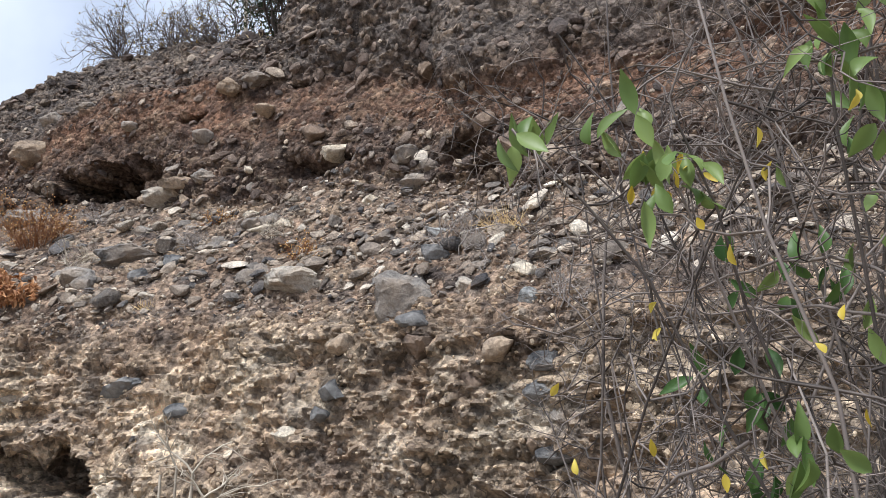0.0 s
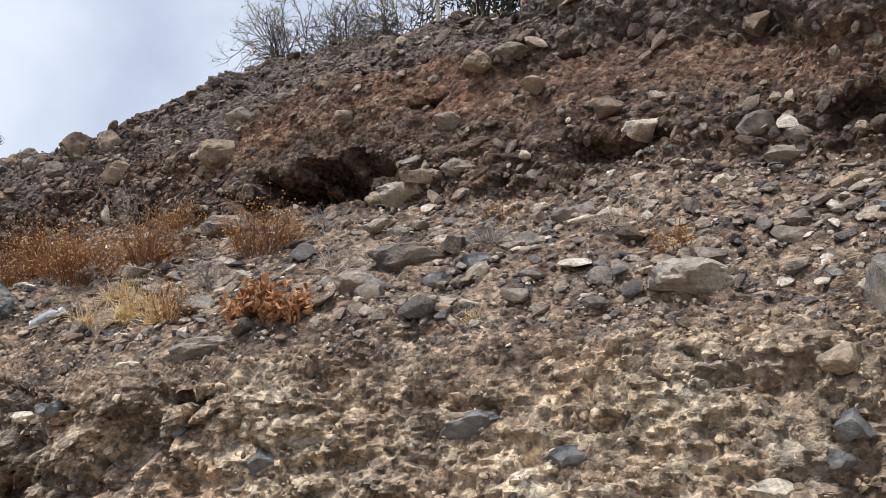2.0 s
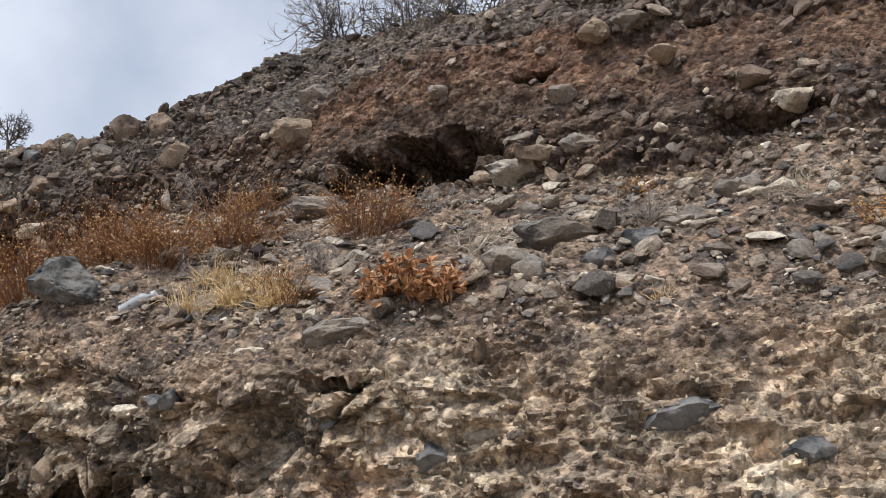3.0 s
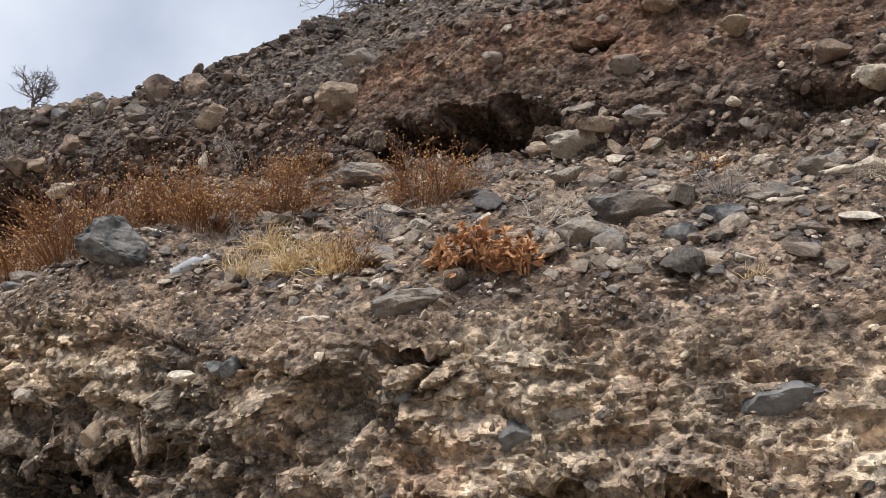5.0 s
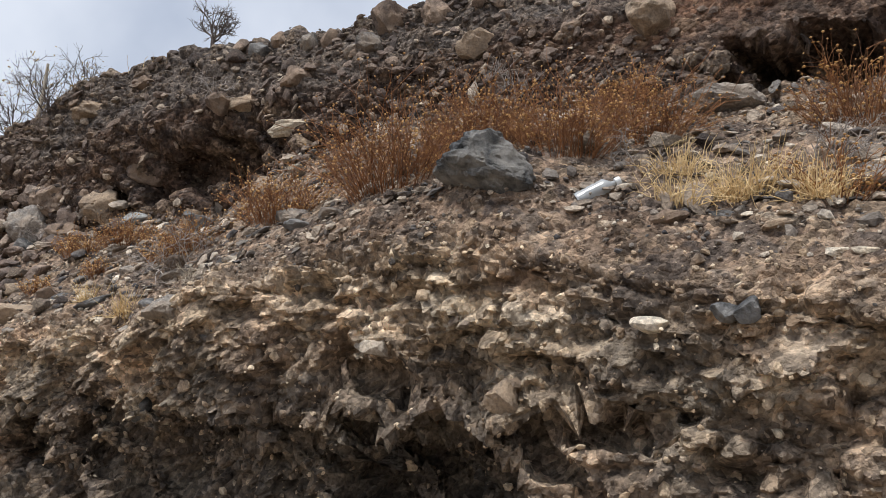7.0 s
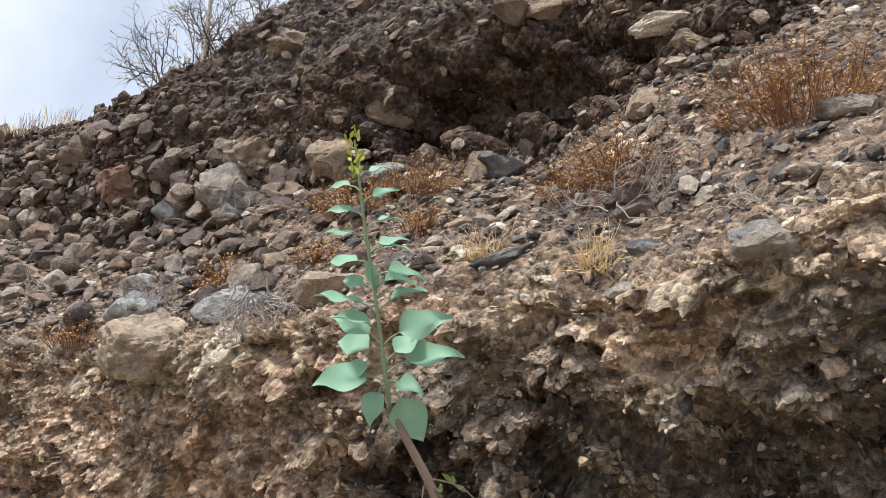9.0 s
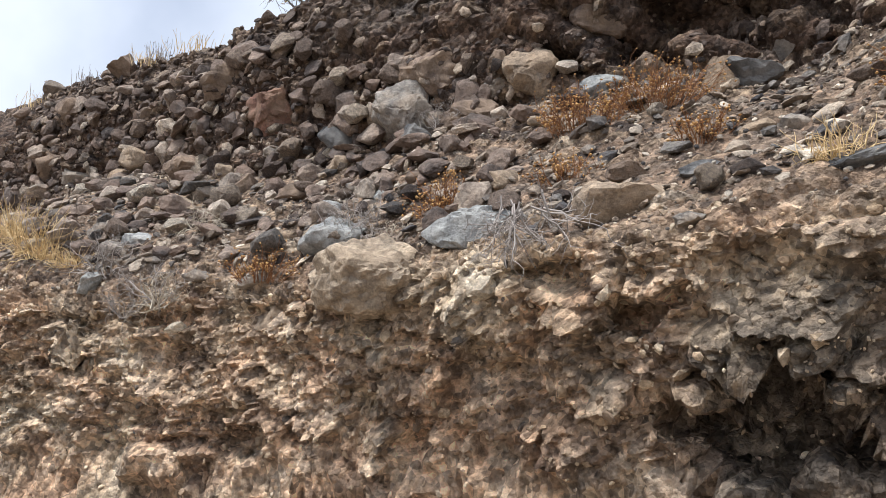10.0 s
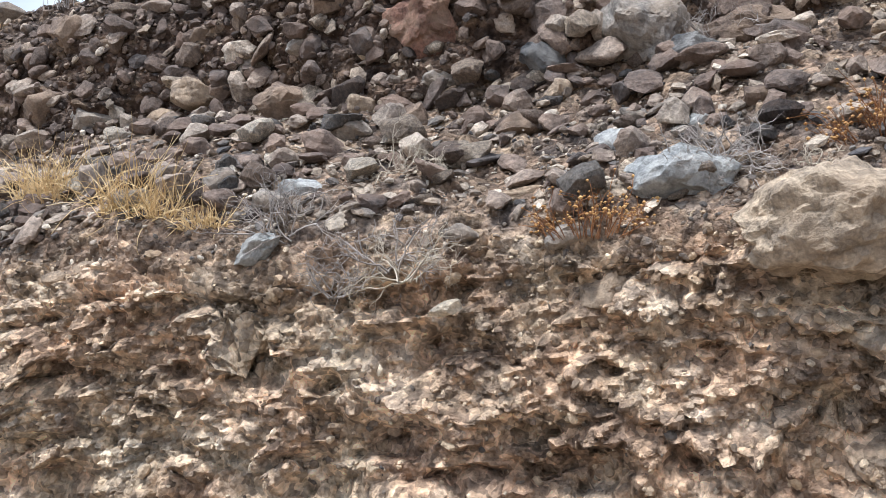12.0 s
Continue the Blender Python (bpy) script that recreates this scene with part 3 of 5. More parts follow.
rock(-2.42, 2.17, 1.57, 0.092, 0.077, "dark", "block")
rock(-2.47, 3.01, 2.76, 0.132, 0.077, "cream", "round")
rock(-2.49, 2.72, 2.36, 0.087, 0.043, "cream", "flat")
rock(-2.58, 2.68, 2.34, 0.101, 0.035, "cream", "flat")
rock(-2.58, 3.00, 2.87, 0.101, 0.058, "brown", "round")
rock(-2.60, 2.74, 2.38, 0.111, 0.081, "grey", "round")
rock(-2.62, 2.40, 2.11, 0.069, 0.036, "grey", "flat")
rock(-2.65, 2.72, 2.36, 0.107, 0.078, "grey", "round")
rock(-2.68, 2.14, 1.66, 0.165, 0.072, "dark", "block")
rock(-2.76, 2.56, 2.26, 0.093, 0.040, "grey", "flat")
rock(-2.77, 2.29, 2.02, 0.062, 0.035, "pale", "flat")
rock(-2.80, 2.85, 2.48, 0.076, 0.035, "cream", "flat")
rock(-2.83, 2.46, 2.18, 0.144, 0.072, "dark", "flat")
rock(-2.84, 2.25, 2.01, 0.071, 0.030, "tan", "flat")
rock(-2.88, 2.98, 3.04, 0.095, 0.057, "tan", "round")
rock(-2.89, 2.90, 2.72, 0.045, 0.030, "cream", "round")
rock(-2.95, 2.37, 2.13, 0.092, 0.047, "dark", "round")
rock(-2.97, 2.58, 2.30, 0.082, 0.046, "grey", "flat")
rock(-3.01, 3.06, 3.29, 0.170, 0.080, "grey", "flat")
rock(-3.08, 2.61, 2.34, 0.075, 0.041, "grey", "round")
rock(-3.09, 2.24, 2.09, 0.090, 0.078, "grey", "block")
rock(-3.11, 2.44, 2.24, 0.224, 0.099, "grey", "round")
rock(-3.13, 2.01, 1.63, 0.139, 0.053, "pale", "block")
rock(-3.14, 2.99, 3.23, 0.113, 0.075, "tan", "round")
rock(-3.17, 2.27, 2.13, 0.168, 0.114, "grey", "block")
rock(-3.17, 2.89, 2.61, 0.085, 0.050, "brown", "round")
rock(-3.20, 2.93, 2.74, 0.155, 0.064, "grey", "flat")
rock(-3.23, 1.96, 1.58, 0.122, 0.073, "dark", "block")
rock(-3.28, 1.94, 1.68, 0.058, 0.051, "cream", "round")
rock(-3.27, 2.54, 2.33, 0.107, 0.038, "pale", "flat")
rock(-3.29, 2.97, 3.25, 0.107, 0.071, "grey", "block")
rock(-3.30, 2.65, 2.42, 0.094, 0.047, "grey", "flat")
rock(-3.31, 2.90, 2.62, 0.052, 0.096, "tan", "block")
rock(-3.31, 2.14, 2.03, 0.102, 0.050, "grey", "block")
rock(-3.35, 2.91, 2.73, 0.199, 0.061, "tan", "flat")
rock(-3.45, 2.95, 2.83, 0.122, 0.067, "grey", "flat")
rock(-3.47, 2.91, 2.67, 0.214, 0.091, "pale", "round")
rock(-3.51, 1.88, 1.67, 0.079, 0.039, "dark", "block")
rock(-3.55, 1.97, 1.93, 0.186, 0.063, "grey", "flat")
rock(-3.62, 2.93, 2.70, 0.094, 0.068, "tan", "round")
rock(-3.75, 2.32, 2.25, 0.080, 0.052, "pale", "block")
rock(-3.80, 2.17, 2.12, 0.157, 0.073, "grey", "block")
rock(-3.80, 1.93, 1.90, 0.061, 0.016, "cream", "flat")
rock(-3.84, 2.95, 3.15, 0.087, 0.050, "grey", "flat")
rock(-3.86, 1.92, 1.90, 0.054, 0.021, "cream", "flat")
rock(-3.99, 1.99, 1.99, 0.067, 0.033, "tan", "block")
rock(-4.01, 1.80, 1.76, 0.058, 0.049, "dark", "round")
rock(-4.05, 1.79, 1.76, 0.053, 0.037, "dark", "round")
rock(-4.13, 2.05, 2.04, 0.069, 0.033, "dark", "flat")
rock(-4.22, 1.83, 1.75, 0.074, 0.037, "cream", "block")
rock(-4.23, 1.97, 2.03, 0.099, 0.033, "brown", "flat")
rock(-4.26, 2.95, 3.36, 0.114, 0.054, "grey", "flat")
rock(-4.27, 2.71, 2.62, 0.265, 0.124, "grey", "block")
rock(-4.53, 2.94, 3.41, 0.144, 0.077, "grey", "round")
rock(-4.58, 2.87, 3.10, 0.204, 0.144, "tan", "round")
rock(-4.59, 1.83, 1.59, 0.081, 0.084, "tan", "block")
rock(-4.70, 1.93, 2.205, 0.255, 0.155, "crusted", "round")
rock(-4.91, 2.86, 3.14, 0.104, 0.078, "brown", "round")
rock(-5.02, 1.85, 1.73, 0.092, 0.055, "pale", "block")
rock(-5.37, 2.83, 3.16, 0.170, 0.126, "tan", "block")
rock(-5.39, 2.04, 2.20, 0.101, 0.049, "grey", "flat")
rock(-5.55, 2.06, 2.18, 0.097, 0.046, "dark", "flat")
rock(-5.65, 2.96, 3.46, 0.136, 0.154, "brown", "block")
rock(-5.69, 2.17, 2.25, 0.149, 0.065, "grey", "flat")
rock(-5.76, 1.98, 2.06, 0.090, 0.031, "pale", "flat")
rock(-5.82, 1.77, 1.86, 0.130, 0.072, "grey", "block")
rock(-5.92, 2.93, 3.46, 0.176, 0.200, "brown", "block")
rock(-5.93, 2.80, 3.29, 0.123, 0.100, "grey", "block")
rock(-6.01, 2.81, 3.30, 0.113, 0.097, "grey", "round")
rock(-6.06, 2.31, 1.41, 0.210, 0.062, "dark", "flat")
rock(-6.07, 1.90, 1.57, 0.065, 0.084, "dark", "block")
rock(-6.08, 1.97, 1.97, 0.071, 0.035, "tan", "flat")
rock(-6.11, 1.91, 1.92, 0.081, 0.039, "dark", "flat")
rock(-6.15, 1.86, 1.81, 0.078, 0.045, "grey", "round")
rock(-6.16, 2.66, 2.80, 0.150, 0.056, "tan", "flat")
rock(-6.18, 2.09, 2.07, 0.129, 0.075, "grey", "flat")
rock(-6.25, 2.65, 2.89, 0.203, 0.069, "cream", "flat")
rock(-6.25, 2.65, 3.14, 0.132, 0.094, "brown", "round")
rock(-6.28, 1.96, 1.96, 0.062, 0.032, "grey", "flat")
rock(-6.28, 2.93, 3.48, 0.110, 0.104, "brown", "round")
rock(-6.29, 2.58, 2.58, 0.142, 0.098, "tan", "block")
rock(-6.33, 1.88, 1.86, 0.048, 0.022, "cream", "flat")
rock(-6.36, 1.89, 1.87, 0.046, 0.024, "cream", "flat")
rock(-6.39, 1.87, 1.82, 0.062, 0.029, "pale", "flat")
rock(-6.45, 2.92, 3.50, 0.106, 0.095, "grey", "round")
rock(-6.50, 1.96, 1.96, 0.181, 0.044, "dark", "flat")
rock(-6.56, 2.98, 2.99, 0.147, 0.067, "tan", "flat")
rock(-6.67, 2.94, 3.58, 0.104, 0.086, "brown", "round")
rock(-6.68, 2.76, 2.53, 0.116, 0.058, "grey", "round")
rock(-6.71, 2.23, 2.15, 0.089, 0.051, "grey", "round")
rock(-6.72, 2.79, 3.17, 0.211, 0.088, "tan", "flat")
rock(-6.79, 2.90, 3.52, 0.111, 0.080, "dark", "round")
rock(-6.80, 2.22, 2.15, 0.084, 0.045, "tan", "round")
rock(-6.84, 1.82, 1.84, 0.062, 0.027, "grey", "flat")
rock(-6.84, 2.73, 3.15, 0.133, 0.111, "brown", "block")
rock(-6.88, 2.04, 2.01, 0.094, 0.039, "dark", "flat")
rock(-6.92, 2.76, 2.53, 0.157, 0.093, "dark", "block")
rock(-7.02, 2.77, 2.56, 0.132, 0.124, "tan", "block")
rock(-7.03, 1.94, 1.91, 0.225, 0.120, "tan", "round")
rock(-7.10, 2.12, 2.06, 0.102, 0.059, "brown", "block")
rock(-7.17, 2.50, 2.39, 0.066, 0.031, "cream", "flat")
rock(-7.38, 1.85, 1.74, 0.096, 0.049, "cream", "block")
rock(-7.45, 2.73, 2.60, 0.172, 0.079, "blue", "round")
rock(-7.46, 2.79, 2.89, 0.221, 0.114, "brown", "round")
rock(-7.51, 2.00, 1.93, 0.221, 0.121, "blue", "flat")
rock(-7.54, 2.55, 2.43, 0.151, 0.048, "tan", "flat")
rock(-7.53, 2.18, 2.11, 0.114, 0.074, "tan", "block")
rock(-7.66, 2.83, 3.49, 0.157, 0.105, "brown", "block")
rock(-7.72, 2.69, 2.70, 0.201, 0.178, "tan", "round")
rock(-7.80, 1.88, 1.79, 0.30, 0.20, "buff", "round")
rock(-7.82, 2.67, 2.78, 0.098, 0.107, "brown", "round")
rock(-7.84, 2.67, 2.67, 0.135, 0.071, "grey", "flat")
rock(-7.91, 2.29, 2.22, 0.087, 0.058, "brown", "round")
rock(-7.94, 2.61, 2.53, 0.225, 0.143, "brown", "block")
rock(-7.97, 2.84, 3.49, 0.174, 0.098, "brown", "block")
rock(-8.03, 2.74, 3.33, 0.246, 0.149, "tan", "block")
rock(-8.06, 2.27, 2.17, 0.074, 0.065, "blue", "flat")
rock(-8.08, 2.50, 2.44, 0.152, 0.136, "dark", "block")
rock(-8.08, 2.06, 1.98, 0.233, 0.131, "blue", "round")
rock(-8.09, 2.23, 2.14, 0.073, 0.044, "grey", "round")
rock(-8.15, 2.64, 2.78, 0.25, 0.19, "brown", "block")
rock(-8.20, 2.62, 2.84, 0.110, 0.055, "brown", "round")
rock(-8.20, 2.58, 2.60, 0.258, 0.305, "grey", "block")
rock(-8.22, 2.34, 2.24, 0.079, 0.057, "grey", "flat")
rock(-8.25, 2.01, 1.73, 0.130, 0.080, "tan", "block")
rock(-8.25, 2.21, 2.13, 0.105, 0.099, "blue", "round")
rock(-8.29, 2.06, 2.01, 0.070, 0.042, "tan", "flat")
rock(-8.33, 1.96, 1.85, 0.079, 0.045, "grey", "flat")
rock(-8.47, 2.49, 2.41, 0.092, 0.081, "tan", "block")
rock(-8.50, 2.05, 1.98, 0.174, 0.043, "tan", "flat")
rock(-8.52, 2.55, 2.56, 0.148, 0.124, "dark", "block")
rock(-8.56, 2.35, 2.26, 0.146, 0.078, "brown", "round")
rock(-8.57, 1.94, 1.88, 0.092, 0.042, "grey", "flat")
rock(-8.59, 1.87, 1.70, 0.069, 0.029, "cream", "flat")
rock(-8.68, 2.22, 2.16, 0.101, 0.026, "cream", "flat")
rock(-8.78, 3.18, 3.90, 0.161, 0.113, "grey", "round")
rock(-8.86, 2.26, 2.21, 0.086, 0.052, "grey", "block")
rock(-8.87, 2.54, 2.54, 0.116, 0.070, "grey", "round")
rock(-8.93, 2.41, 2.37, 0.112, 0.104, "brown", "round")
rock(-8.95, 2.55, 2.78, 0.245, 0.218, "red", "block")
rock(-9.04, 3.06, 3.66, 0.137, 0.100, "tan", "round")
rock(-9.06, 3.07, 3.90, 0.254, 0.107, "brown", "flat")
rock(-9.08, 2.03, 2.08, 0.118, 0.072, "blue", "flat")
rock(-9.11, 1.86, 1.89, 0.136, 0.061, "blue", "flat")
rock(-9.11, 2.35, 2.36, 0.131, 0.079, "grey", "round")
rock(-9.13, 2.27, 2.29, 0.146, 0.077, "tan", "block")
rock(-9.14, 1.96, 2.04, 0.097, 0.064, "grey", "round")
rock(-9.16, 2.53, 2.73, 0.074, 0.070, "cream", "block")
rock(-9.17, 1.89, 1.53, 0.107, 0.074, "grey", "block")
rock(-9.16, 2.50, 2.50, 0.124, 0.104, "tan", "round")
rock(-9.22, 2.06, 2.14, 0.123, 0.044, "pale", "flat")
rock(-9.28, 2.55, 2.97, 0.214, 0.186, "brown", "round")
rock(-9.31, 2.37, 2.42, 0.141, 0.043, "tan", "flat")
rock(-9.36, 2.04, 2.15, 0.108, 0.080, "grey", "block")
rock(-9.41, 2.55, 2.79, 0.121, 0.091, "grey", "round")
rock(-9.44, 3.11, 3.82, 0.280, 0.119, "tan", "flat")
rock(-9.47, 2.52, 2.58, 0.217, 0.132, "brown", "round")
rock(-9.59, 1.79, 1.88, 0.068, 0.045, "tan", "round")
rock(-9.63, 3.08, 3.66, 0.208, 0.104, "brown", "flat")
rock(-9.69, 1.78, 1.86, 0.075, 0.042, "tan", "round")
rock(-9.68, 2.60, 2.79, 0.136, 0.082, "grey", "round")
rock(-9.89, 2.55, 2.70, 0.174, 0.119, "tan", "round")
rock(-9.92, 2.61, 2.95, 0.133, 0.095, "brown", "round")
rock(-10.08, 2.55, 2.63, 0.154, 0.084, "tan", "round")
rock(-10.32, 2.54, 3.00, 0.148, 0.113, "brown", "round")
rock(-10.36, 2.71, 3.41, 0.195, 0.155, "brown", "block")
rock(-10.38, 2.48, 2.67, 0.197, 0.086, "grey", "round")
rock(-10.55, 2.51, 3.09, 0.167, 0.137, "brown", "block")
rock(-10.65, 2.48, 2.76, 0.195, 0.130, "brown", "round")
rock(-11.34, 2.84, 3.52, 0.183, 0.122, "grey", "round")


def loose_stones():
    """Smaller loose stones, of a few shapes, on the rubble."""
    shapes = [shape_mesh("stone", *rock_shape(900 + k, 3, (0.45, 0.95, 0.8)[k % 3], 0.62, 0.05), (STONE, STONE_BROWN)[k % 2]) for k in range(12)]
    made = 0
    for v0, v1, count, seed, x0, x1 in ((2.6, 4.3, 110, 41, -10.8, -7.4), (2.7, 4.0, 70, 42, -7.4, -0.6), (4.0, 5.4, 60, 43, -10.8, -7.8), (5.3, 6.1, 55, 44, -10.9, -4.2)):
        p, n, rng = spots(count, v0, v1, x0, x1, seed, not_near_caves if v0 == 4.0 else None)
        for place, nn in zip(p, n):
            s = 0.05 + (0.13 if x1 < -7 else 0.08) * rng.random() ** 2.2
            upper = v0 >= 4
            ob = new("stone", shapes[2 * rng.integers(6) + (1 if upper or rng.random() < 0.35 else 0)])
            ob.matrix_basis = Matrix.Translation(Vector(place) + Vector(nn) * s * 0.2) @ turn_to(nn, rng.uniform(0, 360), 0.5) @ Matrix.Diagonal((s * rng.uniform(0.85, 1.3), s, s * rng.uniform(0.8, 1.2), 1))
            tagged(ob, "brown stone lodged in the upper earth bank" if upper else "loose grey or brown stone on the stony shelf", "stone", group="stones of the upper bank" if upper else "loose stones on the shelf")


loose_stones()


# ---- plants ----
MASSES = ("stalks", "blades", "twigs", "seed_heads", "foliage", "buds", "leaf_stalks", "side_twigs", "small_leaves", "branches", "crown")


def part(name, mesh, parent, label=""):
    ob = new(name, mesh)
    ob.parent = parent
    return tagged(ob, label, kind="stuff" if name in MASSES else "")


def thing(name, place, label, category, group=""):
    ob = new(name)
    ob.empty_display_size = 0.05
    ob.matrix_basis = Matrix.Translation(place)
    return tagged(ob, label, category, group)


def tubes(name, paths, material, sides=3):
    """Thin round stalks along paths of (points, first radius, last radius)."""
    points, faces, at = [], [], 0
    around = np.arange(sides) * 2 * math.pi / sides
    for pts, r0, r1 in paths:
        pts = np.asarray(pts, float)
        k = len(pts)
        d = np.gradient(pts, axis=0)
        d /= np.maximum(np.linalg.norm(d, axis=1, keepdims=True), 1e-9)
        a = np.cross(d, (0.31, 0.87, 0.38))
        a /= np.maximum(np.linalg.norm(a, axis=1, keepdims=True), 1e-9)
        b = np.cross(d, a)
        r = np.linspace(r0, r1, k)[:, None, None]
        ring = pts[:, None] + r * (np.cos(around)[None, :, None] * a[:, None] + np.sin(around)[None, :, None] * b[:, None])
        points.append(ring.reshape(-1, 3))
        i = np.arange(k - 1)[:, None] * sides + np.arange(sides)[None]
        j = np.arange(k - 1)[:, None] * sides + (np.arange(sides)[None] + 1) % sides
        faces.append(np.stack((i, j, j + sides, i + sides), -1).reshape(-1, 4) + at)
        at += k * sides
    p, f = np.concatenate(points), np.concatenate(faces)
    mesh = bpy.data.meshes.new(name)
    mesh.vertices.add(len(p)), mesh.loops.add(f.size), mesh.polygons.add(len(f))
    mesh.vertices.foreach_set("co", p.ravel())
    mesh.loops.foreach_set("vertex_index", f.ravel().astype(np.int32))
    mesh.polygons.foreach_set("loop_start", np.arange(0, f.size, 4, dtype=np.int32))
    mesh.update(calc_edges=True)
    mesh.polygons.foreach_set("use_smooth", np.ones(len(f), bool))
    mesh.materials.append(material)
    return mesh


def bits(name, places, sizes, material, seed=0):
    """Many small knobs, as dry flower heads."""
    shape = np.array(((1, 0, 0), (-1, 0, 0), (0, 1, 0), (0, -1, 0), (0, 0, 0.8), (0, 0, -0.8)), float)
    tri = np.array(((0, 2, 4), (2, 1, 4), (1, 3, 4), (3, 0, 4), (2, 0, 5), (1, 2, 5), (3, 1, 5), (0, 3, 5)))
    rng = np.random.default_rng(seed)
    p = np.concatenate([shape * s * rng.uniform(0.7, 1.3, 3) + q for q, s in zip(places, sizes)])
    f = np.concatenate([tri + 6 * k for k in range(len(places))])
    return shape_mesh(name, p, f, material)


def blade(points, out, length, width, way, up, curl=0.3, fold=0.25, steps=6, belly=0.35):
    """Adds one leaf from a point along way; its face looks up. belly: where it is widest."""
    way, up = Vector(way).normalized(), Vector(up)
    side = way.cross(up).normalized()
    face = side.cross(way).normalized()
    base, at = len(points), []
    start = Vector(out)
    wave = 0.0 if steps < 10 else 0.07
    for k in range(steps + 1):
        u = k / steps
        w = width * 0.5 * (math.sin(math.pi * min(1, u / (2 * belly) if u < belly else 0.5 + (u - belly) / (2 * (1 - belly))))) ** (0.8 if u < belly else 1.15) + 0.0006
        mid = start + way * (length * u) - face * (curl * length * u * u)
        points.extend((mid - side * w + face * (fold * w + wave * length * math.sin(9 * u)), mid, mid + side * w + face * (fold * w + wave * length * math.sin(8 * u + 2))))
    for k in range(steps):
        i = base + 3 * k
        at += [(i, i + 1, i + 4, i + 3), (i + 1, i + 2, i + 5, i + 4)]
    return at


def leaves(name, rows, material):
    points, faces = [], []
    for row in rows:
        faces += blade(points, *row)
    mesh = bpy.data.meshes.new(name)
    mesh.from_pydata([q[:] for q in points], [], faces)
    mesh.polygons.foreach_set("use_smooth", [True] * len(faces))
    mesh.materials.append(material)
    return mesh


def wander(rng, start, way, length, steps, bend, lift=0.0):
    pts, d = [np.array(start, float)], np.array(way, float)
    d /= np.linalg.norm(d)
    for _ in range(steps):
        d = d + rng.normal(0, bend, 3) + (0, 0, lift)
        d /= np.linalg.norm(d)
        pts.append(pts[-1] + d * length / steps)
    return np.array(pts)


def branching(rng, start, way, length, radius, levels, kids=3, bend=0.22, open_angle=0.75, lift=0.03, out=None, ends=None):
    """Paths of a limb with its side twigs."""
    out = [] if out is None else out
    pts = wander(rng, start, way, length, 5 if levels else 3, bend, lift)
    thin = radius * (0.55 if levels else 0.35)
    out.append((pts, radius, thin))
    if levels == 0:
        if ends is not None:
            ends.append(pts[-1])
        return out
    for _ in range(kids):
        k = rng.integers(2, 6)
        d = pts[k] - pts[k - 1]
        d = d / np.linalg.norm(d) + rng.normal(0, open_angle, 3)
        branching(rng, pts[k], d, length * rng.uniform(0.45, 0.75), radius * 0.6, levels - 1, kids, bend, open_angle, lift, out, ends)
    return out


STALK_RUST = plant_material("rust_stalks", (0.10, 0.042, 0.02), (0.36, 0.165, 0.066))
HEAD_RUST = plant_material("amber_seed_heads", (0.30, 0.14, 0.045), (0.68, 0.43, 0.18))
STRAW = plant_material("dry_straw", (0.50, 0.33, 0.14), (0.92, 0.72, 0.42))
TWIG = plant_material("grey_twigs", (0.14, 0.12, 0.105), (0.50, 0.45, 0.41))
TWIG_SHRUB = plant_material("grey_brown_twigs", (0.025, 0.02, 0.018), (0.30, 0.255, 0.225))
TWIG_PALE = plant_material("bleached_twigs", (0.32, 0.27, 0.21), (0.62, 0.55, 0.44))
TWIG_DARK = plant_material("brown_twigs", (0.055, 0.042, 0.035), (0.17, 0.135, 0.115))
DRY_LEAF = plant_material("curled_dead_leaves", (0.14, 0.046, 0.018), (0.74, 0.42, 0.21), 0.75, 0.2, 45.0, True)
BLUE_LEAF = plant_material("glaucous_leaves", (0.15, 0.33, 0.20), (0.36, 0.57, 0.40), 0.5, 0.2, 22.0)
GREEN_LEAF = plant_material("green_leaves", (0.07, 0.14, 0.03), (0.27, 0.36, 0.11), 0.45, 0.3, 12.0, True)
# GREEN_LEAF again, with the shrub's inner shade put into its colour
SHADE_LEAF = plant_material("shade_green_leaves", (0.03, 0.085, 0.02), (0.12, 0.22, 0.06), 0.45, 0.25, 12.0, True)
YELLOW_LEAF = plant_material("yellow_leaves", (0.50, 0.36, 0.03), (0.72, 0.60, 0.12), 0.5, 0.3, 12.0, True)
DARK_LEAF = plant_material("dark_green_foliage", (0.018, 0.03, 0.015), (0.06, 0.08, 0.035), 0.6, 0.2)
OCHRE_LEAF = plant_material("ochre_leaves", (0.28, 0.17, 0.04), (0.5, 0.38, 0.12), 0.6, 0.25)
BUD = plant_material("yellow_green_buds", (0.20, 0.30, 0.04), (0.50, 0.50, 0.08), 0.5, 0.2)
STEM_GREEN = plant_material("green_stem", (0.20, 0.27, 0.15), (0.34, 0.42, 0.26))
BARK = plant_material("scarred_brown_bark", (0.13, 0.085, 0.06), (0.36, 0.27, 0.20), 0.85, 0.0, 90.0)
plant_count = 0


def seeded():
    global plant_count
    plant_count += 1
    return np.random.default_rng(7000 + plant_count)


